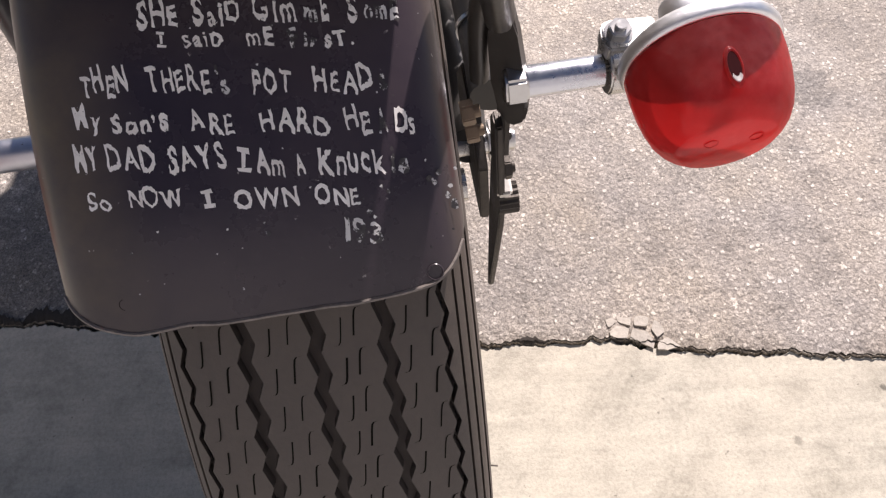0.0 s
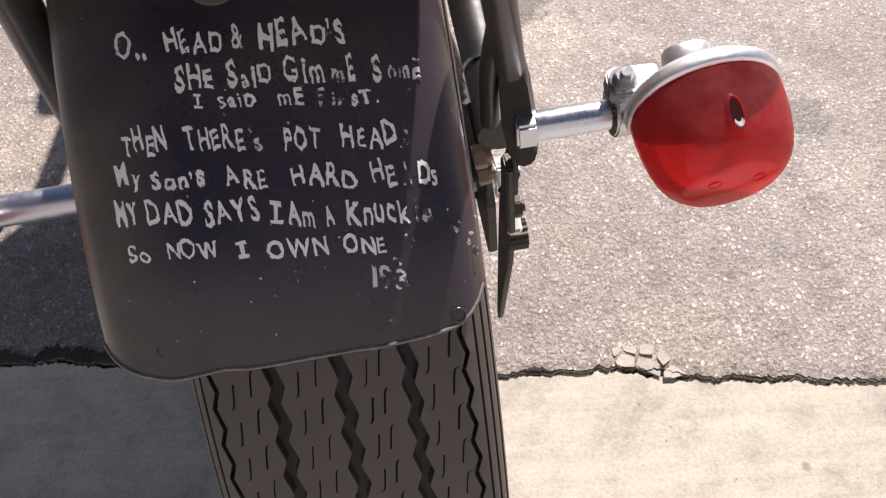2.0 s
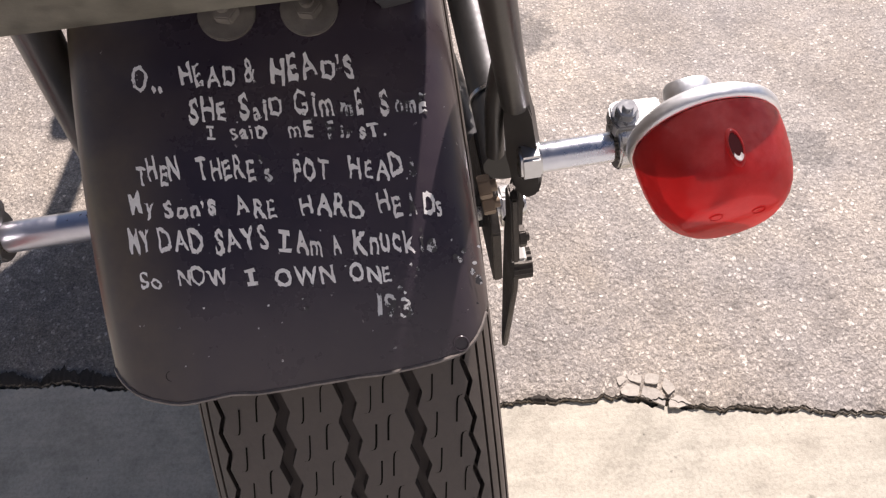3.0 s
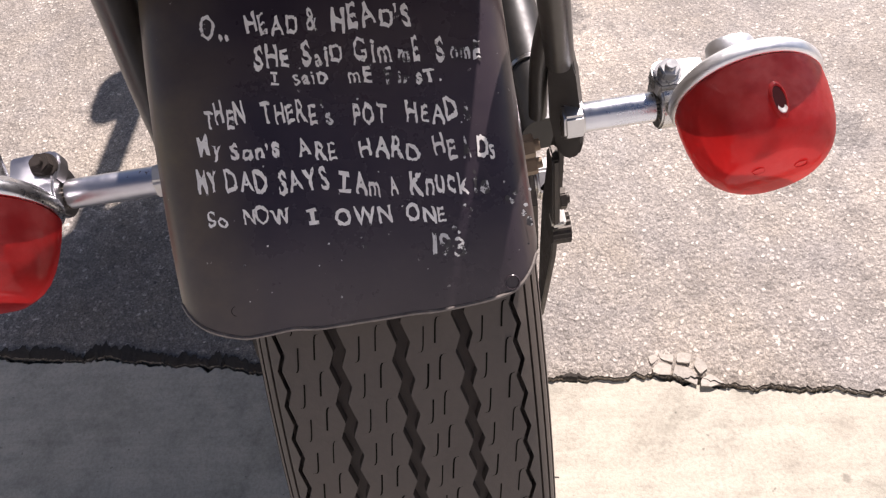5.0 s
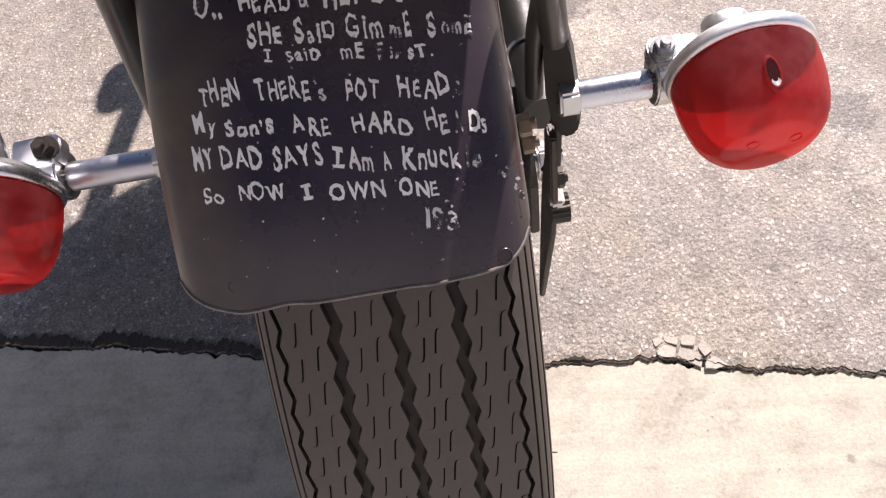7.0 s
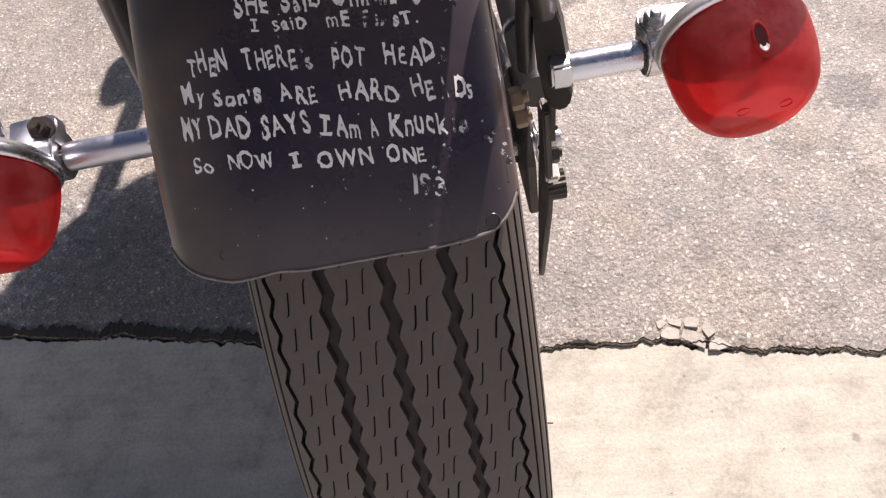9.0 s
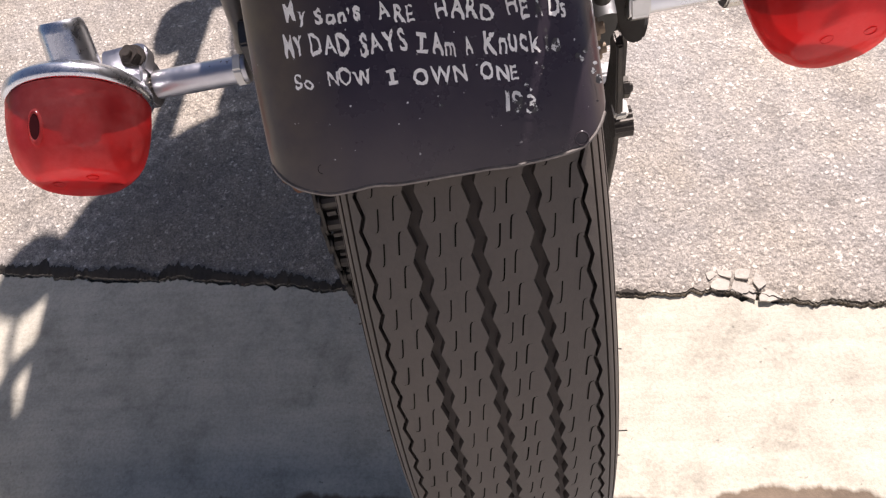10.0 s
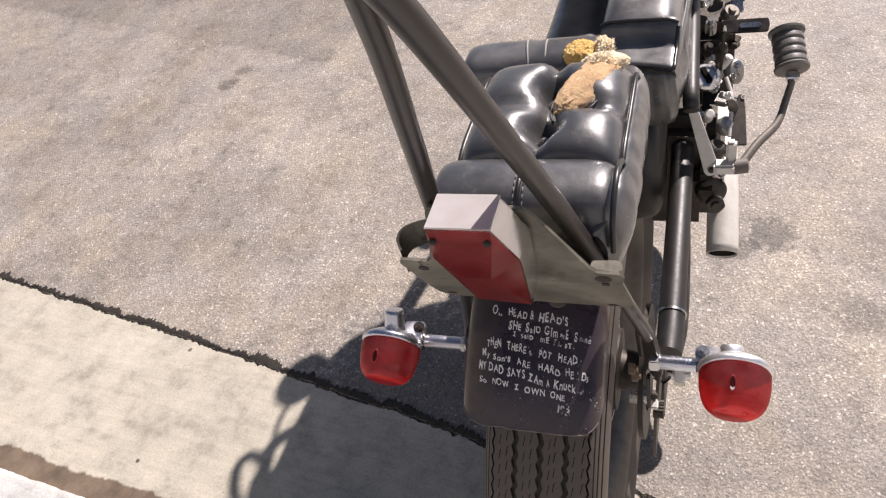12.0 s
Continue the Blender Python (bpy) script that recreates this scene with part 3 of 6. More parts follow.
SLAB = [(0.243, 0.004), (0.255, 0.008), (0.268, 0.004), (0.282, 0.008), (0.297, 0.003), (0.306, -0.008), (0.308, -0.020), (0.323, -0.033), (0.306, -0.038), (0.293, -0.035), (0.271, -0.023), (0.247, -0.018)]
middles = [(0.248, 0.001), (0.257, -0.011), (0.263, 0.003), (0.283, -0.001), (0.279, -0.019), (0.301, -0.009), (0.313, -0.030)]
for i, m in enumerate(middles):
    shape = [(x + rng.uniform(-0.0009, 0.0009), y + rng.uniform(-0.0009, 0.0009)) for x, y in SLAB]
    for j, o in enumerate(middles):
        if j != i and len(shape) > 2:
            shape = clipped(shape, m, o, rng.uniform(0.0005, 0.0015))
    if len(shape) > 2:
        # break the straight sides into ragged ones
        torn = []
        for p, q in zip(shape, shape[1:] + shape[:1]):
            for k in (0.0, 0.25, 0.5, 0.75):
                e = Vector(p).lerp(Vector(q), k)
                torn.append((e.x + 0.0008 * noise.noise((e.x * 300, e.y * 300, 1)), e.y + 0.0012 * noise.noise((e.x * 300, e.y * 300, 7))))
        shape = torn
        cx, cy = sum(p[0] for p in shape) / len(shape), sum(p[1] for p in shape) / len(shape)
        fit = rng.uniform(0.74, 0.95)
        chip([((x - cx) * fit, (y - cy) * fit) for x, y in shape], cx, cy, 0.0022 + rng.uniform(-0.0006, 0.0008), 0.0, 0.003)

# ---- motorcycle ----
bike = tagged(new("motorcycle"), "old black custom motorcycle parked with its rear wheel at the kerb", "motorcycle")
bike.matrix_world = pose(0.0130, -0.005, 0.0, 0, 0, 6.0)
AXLE = Vector((0, 0, 0.33))


def on_wheel(u, angle, r):
    """A place at a radius from the axle; the angle is counted in degrees from straight behind, upwards."""
    a = radians(angle)
    return Vector((u, -r * math.cos(a), AXLE.z + r * math.sin(a)))


# ---- rear wheel ----
TREADS = 146


def tyre_radius(u):
    return float(np.interp(abs(u), (0, 0.021, 0.036, 0.0445, 0.049, 0.0522, 0.0546, 0.0560, 0.0565), (0.330, 0.3292, 0.3275, 0.325, 0.3216, 0.3165, 0.309, 0.300, 0.288)))


def shoulder():
    """The tyre's left side from the bead up to the tread's edge, with three thin grooves round it."""
    pts = [(-0.042, 0.226), (-0.051, 0.255), (-0.0560, 0.276), (-0.0565, 0.288), (-0.0560, 0.300), (-0.0551, 0.3066)]
    for c in (0.0538, 0.0507, 0.0474):
        for u, deep in ((c + 0.00045, 0), (c + 0.00025, 0.0018), (c - 0.00025, 0.0018), (c - 0.00045, 0)):
            pts.append((-u + deep * 0.3, tyre_radius(u) - deep))
        pts.append((-c + 0.0014, tyre_radius(c - 0.0014)))
    return pts


def zigzag(k):
    """k: how far along one tread block, 0 to 1."""
    return 0.0012 * (k / 0.42 * 2 - 1 if k < 0.42 else 1 - (k - 0.42) / 0.58 * 2)


GROOVES = ((-0.0430, 0.0017, 0.9), (-0.0222, 0.0047, 1.0), (0.0005, 0.0049, 1.0), (0.0232, 0.0046, 1.0), (0.0427, 0.0018, 0.9))


def tyre():
    bm = bmesh.new()
    steps = (0.0, 0.07, 0.35, 0.42, 0.49, 0.93)
    sections = []
    for i in range(TREADS):
        for k in steps:
            sections.append((i + k, k))
    rings = []
    for pos, k in sections:
        angle = 360 * pos / TREADS
        pts = shoulder()
        left = pts[:]
        tread = []
        for n, (c, w, amp) in enumerate(GROOVES):
            cc = c + amp * zigzag(k)
            for du, deep in ((-w / 2, 0), (-w / 2 + 0.0004, 0.0046), (w / 2 - 0.0004, 0.0046), (w / 2, 0)):
                tread.append((cc + du, tyre_radius(cc + du) - deep))
            if n < 4:
                mid = (c + GROOVES[n + 1][0]) / 2
                tread.append((mid, tyre_radius(mid)))
        rings.append([bm.verts.new(on_wheel(u, angle, r)) for u, r in left + tread + [(-u, r) for u, r in reversed(pts)]])
    for a, b in zip(rings, rings[1:] + rings[:1]):
        for q in range(len(a) - 1):
            f = bm.faces.new((a[q], b[q], b[q + 1], a[q + 1]))
            # the grooves' walls and floors take the darker rubber
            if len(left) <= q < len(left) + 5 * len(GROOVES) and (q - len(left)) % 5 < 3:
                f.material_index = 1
    return bm


def sipes():
    """The short hooked slits of the ribs, two rows on each."""
    bm = bmesh.new()
    cell = 360 / TREADS
    foot = [(0.0010, 0.34), (0.0006, 0.12), (0.0001, -0.14), (-0.0003, -0.27), (-0.0009, -0.33), (-0.0022, -0.34)]
    head = [(-du, -da) for du, da in foot]
    for i in range(TREADS):
        for c, off, line in ((-0.0368, 0.28, foot), (-0.0295, 0.60, head), (-0.0145, 0.42, foot), (-0.0075, 0.66, head), (0.0085, 0.46, foot), (0.0138, 0.66, head), (0.0298, 0.50, foot), (0.0382, 0.80, head)):
            prev = None
            for du, da in line:
                u, ang = c + du, (i + off + da) * cell
                r = tyre_radius(u) + 0.00012
                wide = 0.00030 + 0.00016 * noise.noise((c * 900, i * 1.7, 3))
                cur = [bm.verts.new(on_wheel(u - wide, ang, r)), bm.verts.new(on_wheel(u + wide, ang, r))]
                if prev:
                    bm.faces.new((prev[0], prev[1], cur[1], cur[0]))
                prev = cur
    return bm


bm = bmesh.new()
lathe(bm, [(-0.045, 0.222), (-0.047, 0.231), (-0.044, 0.236), (-0.040, 0.232), (-0.036, 0.214), (-0.018, 0.205), (0.018, 0.205), (0.036, 0.214), (0.040, 0.232), (0.044, 0.236), (0.047, 0.231), (0.045, 0.222), (0.034, 0.207), (0.016, 0.198), (-0.016, 0.198), (-0.034, 0.207), (-0.045, 0.222)], AXLE, (1, 0, 0), 96)
wheel = part("rear_wheel", bm, M["worn"], bike, "chrome spoked rear wheel with a worn road tyre")
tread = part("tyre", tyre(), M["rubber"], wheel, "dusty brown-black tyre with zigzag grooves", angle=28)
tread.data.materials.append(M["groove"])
slits = part("tread_pattern", sipes(), M["sipe"], wheel, smooth=False)
tagged(slits, kind="stuff")
bm = bmesh.new()
lathe(bm, [(-0.062, 0.0), (-0.062, 0.026), (-0.040, 0.028), (-0.038, 0.052), (-0.030, 0.052), (-0.028, 0.026), (0.028, 0.026), (0.030, 0.052), (0.038, 0.052), (0.040, 0.026), (0.062, 0.024), (0.062, 0.0)], AXLE, (1, 0, 0), 40)
part("hub", bm, M["grease"], wheel)
for i in range(40):
    a, side = 9.0 * i, (-1) ** i
    lean = 24 * (1 if i % 4 < 2 else -1)
    bm = bmesh.new()
    tube(bm, [on_wheel(side * 0.034, a + lean, 0.048), on_wheel(side * 0.006, a, 0.202)], 0.0016, seg=6)
    part("spoke", bm, M["dull"], wheel)

for a, u, out in ((3, 0.0564, 0.006), (10, 0.0564, 0.008), (-6, 0.0563, 0.005), (24, 0.0562, 0.004), (16, -0.0564, 0.005), (31, -0.0562, 0.004)):
    bm = bmesh.new()
    q = on_wheel(u, a, 0.288)
    tube(bm, [q, q + Vector((math.copysign(out, u), -0.001, 0.0005))], 0.0004, seg=5)
    part("vent_hair", bm, M["rubber"], wheel)
wheel.matrix_basis = Matrix.Translation(AXLE + Vector((-0.0012, 0, 0))) @ pose(0, 0, 0, 0, 2.0, 0) @ Matrix.Translation(-AXLE)

# sprocket, brake disc and chain
CHAIN_U, CHAIN_R, PITCH = -0.0905, 0.143, 0.0159
bm = bmesh.new()
outline = []
TEETH = 56
for i in range(TEETH):
    for f, r in ((0.0, -0.0035), (0.25, -0.001), (0.42, 0.0045), (0.58, 0.0045), (0.75, -0.001)):
        a = 2 * math.pi * (i + f) / TEETH
        outline.append(((CHAIN_R + r) * math.cos(a), (CHAIN_R + r) * math.sin(a)))
prism(bm, outline, 0.006, axes((CHAIN_U, 0, AXLE.z), (0, 1, 0), (0, 0, 1)), 0)
part("sprocket", bm, M["grease"], bike)


def link_mesh(wide):
    bm = bmesh.new()
    half = 0.0080 if wide else 0.0060
    for s in (-1, 1):
        shape = []
        for cx, a0 in ((PITCH / 2, -90), (-PITCH / 2, 90)):
            shape += [(cx + 0.0072 * math.cos(radians(a0 + 30 * k)), 0.0072 * math.sin(radians(a0 + 30 * k))) for k in range(7)]
        shape.insert(7, (0.0, 0.0056))
        shape.append((0.0, -0.0056))
        prism(bm, shape, 0.0021, axes((s * half, 0, 0), (0, 1, 0), (0, 0, 1)), 0.0003)
    for cy in (PITCH / 2, -PITCH / 2):
        w = half + 0.0022 if wide else half
        lathe(bm, [(-w, 0), (-w, 0.0026 if wide else 0.005), (w, 0.0026 if wide else 0.005), (w, 0)], (0, cy, 0), (1, 0, 0), 10)
    me = bpy.data.meshes.new("chain_link")
    bm.to_mesh(me)
    bm.free()
    me.materials.append(M["grease"])
    return me


wide_link, narrow_link = link_mesh(True), link_mesh(False)
bm = bmesh.new()
lathe(bm, [(-0.013, 0), (-0.013, 0.02), (0.013, 0.02), (0.013, 0)], (CHAIN_U, 0.62, 0.36), (1, 0, 0), 24)
chain = part("drive_chain", bm, M["grease"], bike, "greasy roller chain on the left of the wheel")
run = []
for i in range(30):
    run.append((Vector((CHAIN_U, 0.02 + PITCH * (29 - i), AXLE.z + CHAIN_R - (0.02 + PITCH * (29 - i)) * 0.16)), -9.1))
step = math.degrees(PITCH / CHAIN_R)
a = 92.0
while a > -96:
    p = on_wheel(CHAIN_U, a, CHAIN_R)
    run.append((p, 90 - a))
    a -= step
for i in range(26):
    run.append((Vector((CHAIN_U, 0.012 + PITCH * i, AXLE.z - CHAIN_R + (0.012 + PITCH * i) * 0.12)), 187))
for i, (p, turn) in enumerate(run):
    ob = new("chain_link", wide_link if i % 2 else narrow_link)
    ob.parent = chain
    ob.matrix_basis = Matrix.Translation(p) @ pose(0, 0, 0, turn)

# ---- rear fender ----
FENDER_R, FENDER_W = 0.346, 0.0605


def fender_cross():
    """Half-flat top with rolled sides: (u, radius, how far round the corner)."""
    pts = []
    for i in range(-6, 7):
        u = 0.047 * i / 6
        pts.append((u, FENDER_R - 0.0016 * (abs(i) / 6) ** 2))
    side = []
    for k in range(1, 7):
        a = radians(15 * k)
        side.append((0.047 + 0.0135 * math.sin(a), FENDER_R - 0.0016 - 0.0135 * (1 - math.cos(a))))
    side += [(0.0608, FENDER_R - 0.022), (0.0606, FENDER_R - 0.032)]
    return [(-u, r) for u, r in reversed(side)] + pts + side


bm = bmesh.new()
cross = fender_cross()
rows = []
steps = 60
for j in range(steps + 1):
    row = []
    for u, r in cross:
        drop = FENDER_R - r
        over = max(0.0, -0.033 - u) / 0.0278 if u < 0 else max(0.0, u - 0.040) / 0.0205
        low = 45.35 + 3.4 * (1 - math.sqrt(max(0.0, 1 - min(1.0, over) ** 2))) + 95 * max(0.0, drop - 0.0135) + 0.25 * noise.noise((u * 60, 3, 1))
        k = (j / steps) ** 1.4
        row.append(bm.verts.new(on_wheel(u * (1.05 if u < 0 else 1.0) - 0.0005, low + (152 - low) * k, r)))
    rows.append(row)
for a, b in zip(rows, rows[1:]):
    for q in range(len(cross) - 1):
        bm.faces.new((a[q], a[q + 1], b[q + 1], b[q]))
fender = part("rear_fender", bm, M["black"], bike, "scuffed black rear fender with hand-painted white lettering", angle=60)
sol = fender.modifiers.new("thickness", "SOLIDIFY")
sol.thickness, sol.offset = 0.0022, -1


bm = bmesh.new()
edge = [v.co.copy() for v in fender.data.vertices][4:len(cross) - 4]
tube(bm, [p + Vector((0, 0.0006, 0.0004)) for p in edge], 0.0007, seg=6, per=3)
part("worn_edge", bm, M["edge"], fender, "scraped lower edge")


def painted_line(words, u0, a0, u1, a1, height, seed, material="paint"):
    """Hand lettering along a line on the fender, letter by letter, a little uneven. words: each with its start and end along the line."""
    r = random.Random(seed)
    bm = bmesh.new()
    for word, k0, k1 in words:
        glyphs, x = [], 0.0
        for ch in word:
            cu = bpy.data.curves.new("glyph", "FONT")
            cu.body = ch
            cu.offset = 0.010 + 0.026 * r.random()
            cu.resolution_u = 3
            ob = new("glyph", cu)
            bpy.context.view_layer.update()
            me = bpy.data.meshes.new_from_object(ob.evaluated_get(bpy.context.evaluated_depsgraph_get()))
            bpy.data.objects.remove(ob)
            fine = bmesh.new()
            fine.from_mesh(me)
            bmesh.ops.remove_doubles(fine, verts=fine.verts[:], dist=1e-4)
            for _ in range(2):
                bmesh.ops.subdivide_edges(fine, edges=[e for e in fine.edges if e.calc_length() > 0.09], cuts=1)
            bmesh.ops.triangulate(fine, faces=fine.faces[:])
            fine.verts.index_update()
            co = [v.co.copy() for v in fine.verts]
            faces = [tuple(v.index for v in f.verts) for f in fine.faces]
            fine.free()
            if ch == "I":
                # painted with serifs
                co, faces = [], []
                for x0, x1, y0, y1 in ((0.0, 0.46, 0.0, 0.13), (0.155, 0.305, 0.13, 0.58), (0.02, 0.44, 0.58, 0.70)):
                    faces.append(tuple(range(len(co), len(co) + 4)))
                    co += [Vector((x0, y0, 0)), Vector((x1, y0, 0)), Vector((x1, y1, 0)), Vector((x0, y1, 0))]
            lo, hi = min(c.x for c in co), max(c.x for c in co)
            glyphs.append((x, lo, co, faces, r.uniform(0.80, 1.18), radians(r.uniform(-10, 10)), r.uniform(-0.08, 0.08)))
            x += (hi - lo) + r.uniform(0.12, 0.2)
            bpy.data.meshes.remove(me)
        for gx, lo, co, faces, grow, tilt, lift in glyphs:
            vs = []
            for c in co:
                px, py = c.x - lo, c.y * grow
                px += 0.085 * noise.noise((c.x * 4, c.y * 4, gx + seed)) + 0.055 * noise.noise((c.x * 17, c.y * 17, gx + seed))
                py += 0.085 * noise.noise((c.x * 4, c.y * 4, gx + seed + 9)) + 0.055 * noise.noise((c.x * 17, c.y * 17, gx + seed + 9))
                qx, qy = px * math.cos(tilt) - py * math.sin(tilt), px * math.sin(tilt) + py * math.cos(tilt) + lift
                k = k0 + (k1 - k0) * (gx + qx) / x
                u = u0 + (u1 - u0) * k
                ang = a0 + (a1 - a0) * k + math.degrees(height * qy / 0.69 / FENDER_R)
                vs.append(bm.verts.new(on_wheel(u, ang, FENDER_R - 0.0016 * (u / 0.047) ** 2 + 0.00025)))
            for f in faces:
                bm.faces.new([vs[i] for i in f])
    return tagged(part("lettering", bm, M[material], fender, "worn white hand-painted letters", smooth=False), kind="stuff")


painted_line((("O..", 0.000, 0.143), ("HEAD", 0.218, 0.469), ("&", 0.501, 0.561), ("HEAD'S", 0.614, 1.000)), -0.0398, 61.97, 0.0296, 60.85, 0.007, 1)
painted_line((("SHE", 0.000, 0.169), ("SaiD", 0.216, 0.409), ("Gim", 0.445, 0.62), ("E", 0.70, 0.734), ("S", 0.800, 0.85)), -0.0238, 59.94, 0.0497, 58.45, 0.0066, 2)
painted_line((("m", 0.63, 0.69), ("omE", 0.86, 1.000)), -0.0238, 59.94, 0.0497, 58.45, 0.0060, 22, "wornpaint")
painted_line((("I", 0.000, 0.062), ("SaiD", 0.133, 0.350), ("mE", 0.449, 0.598), ("sT.", 0.83, 1.000)), -0.0192, 58.79, 0.0365, 57.61, 0.0043, 3)
painted_line((("Fir", 0.666, 0.82),), -0.0192, 58.79, 0.0365, 57.61, 0.0043, 23, "wornpaint")
painted_line((("THEN", 0.000, 0.163), ("THERE", 0.219, 0.43), ("POT", 0.554, 0.687), ("HEAD", 0.751, 0.96)), -0.0424, 57.2, 0.0438, 55.26, 0.0064, 4)
painted_line((("'s", 0.435, 0.492), ("s", 0.965, 1.000)), -0.0424, 57.2, 0.0438, 55.26, 0.0060, 24, "wornpaint")
painted_line((("My", 0.000, 0.084), ("Son's", 0.104, 0.282), ("ARE", 0.334, 0.470), ("HARD", 0.539, 0.745), ("HE", 0.786, 0.87), ("Ds", 0.925, 1.000)), -0.0457, 55.54, 0.0503, 53.16, 0.006, 5)
painted_line((("A", 0.88, 0.915),), -0.0457, 55.54, 0.0503, 53.16, 0.006, 25, "wornpaint")
painted_line((("MY", 0.000, 0.080), ("DAD", 0.098, 0.248), ("SAYS", 0.279, 0.457), ("I", 0.480, 0.529), ("Am", 0.534, 0.625), ("A", 0.652, 0.683), ("Knuck", 0.719, 0.925)), -0.0479, 53.77, 0.0467, 51.28, 0.0068, 6)
painted_line((("le", 0.935, 0.995),), -0.0479, 53.77, 0.0467, 51.28, 0.0058, 26, "wornpaint")
painted_line((("So", 0.000, 0.093), ("NOW", 0.153, 0.360), ("I", 0.420, 0.478), ("OWN", 0.533, 0.782), ("ONE", 0.831, 1.000)), -0.0464, 51.92, 0.031, 50.12, 0.0056, 7)
painted_line((("193", 0.000, 0.684),), 0.0243, 48.44, 0.0409, 47.99, 0.0062, 8, "wornpaint")

# drips and flecks of the same paint
r = random.Random(17)
spots = [(0.0509, 50.9, 0.0011), (0.0539, 51.15, 0.0010), (0.0520, 50.7, 0.0008), (0.0590, 51.2, 0.0008), (0.0556, 49.95, 0.0010), (0.0572, 49.45, 0.0015), (0.0568, 50.4, 0.0008), (0.0321, 49.8, 0.0008), (0.0335, 49.5, 0.0006), (0.0026, 49.5, 0.0007), (-0.0372, 49.5, 0.0005), (-0.0084, 48.1, 0.0005), (0.0414, 52.6, 0.0006), (0.0369, 50.9, 0.0006), (0.0385, 50.6, 0.0007), (-0.0330, 57.1, 0.0006)]
spots += [(r.uniform(-0.045, 0.056), r.uniform(46.3, 60.0), r.uniform(0.0002, 0.00045)) for _ in range(46)]
for u, a, size in spots:
    count = 8
    ring = [(size * r.uniform(0.55, 1.3) * math.cos(2 * math.pi * i / count), size * r.uniform(0.55, 1.3) * math.sin(2 * math.pi * i / count)) for i in range(count)]
    bm = bmesh.new()
    bm.faces.new([bm.verts.new(on_wheel(u + px, a + math.degrees(py / FENDER_R), FENDER_R - 0.0016 * min(1.0, (u / 0.047) ** 2) - max(0.0, abs(u) - 0.047) ** 2 * 37 + 0.00045)) for px, py in ring])
    part("paint_fleck", bm, M["wornpaint"], fender, smooth=False)

for (u, a), filled in (((-0.0427, 47.05), False), ((0.0485, 46.31), True)):
    n = (on_wheel(u, a, 1) - on_wheel(u, a, 0)).normalized()
    bm = bmesh.new()
    m = axes(on_wheel(u, a, FENDER_R - 0.0016), (1, 0, 0), n.cross(Vector((1, 0, 0))))
    k = 0.85 if filled else 0.6
    lathe(bm, [(-0.0004, 0), (-0.0004, 0.0023 * k), (0.0002, 0.0026 * k), (0.0002, 0.0029 * k), (0.0, 0.0031 * k)], on_wheel(u, a, FENDER_R - 0.0014), n, 20)
    part("fender_hole", bm, M["black"] if filled else M["sipe"], fender)
for u, a in ((-0.0081, 65.3), (0.0176, 64.9)):
    n = (on_wheel(u, a, 1) - on_wheel(u, a, 0)).normalized()
    hex_bolt(fender, on_wheel(u, a, FENDER_R + 0.0002), n, 0.0046, 0.0045, M["dusty"], "fender_bolt", washer=0.0092)

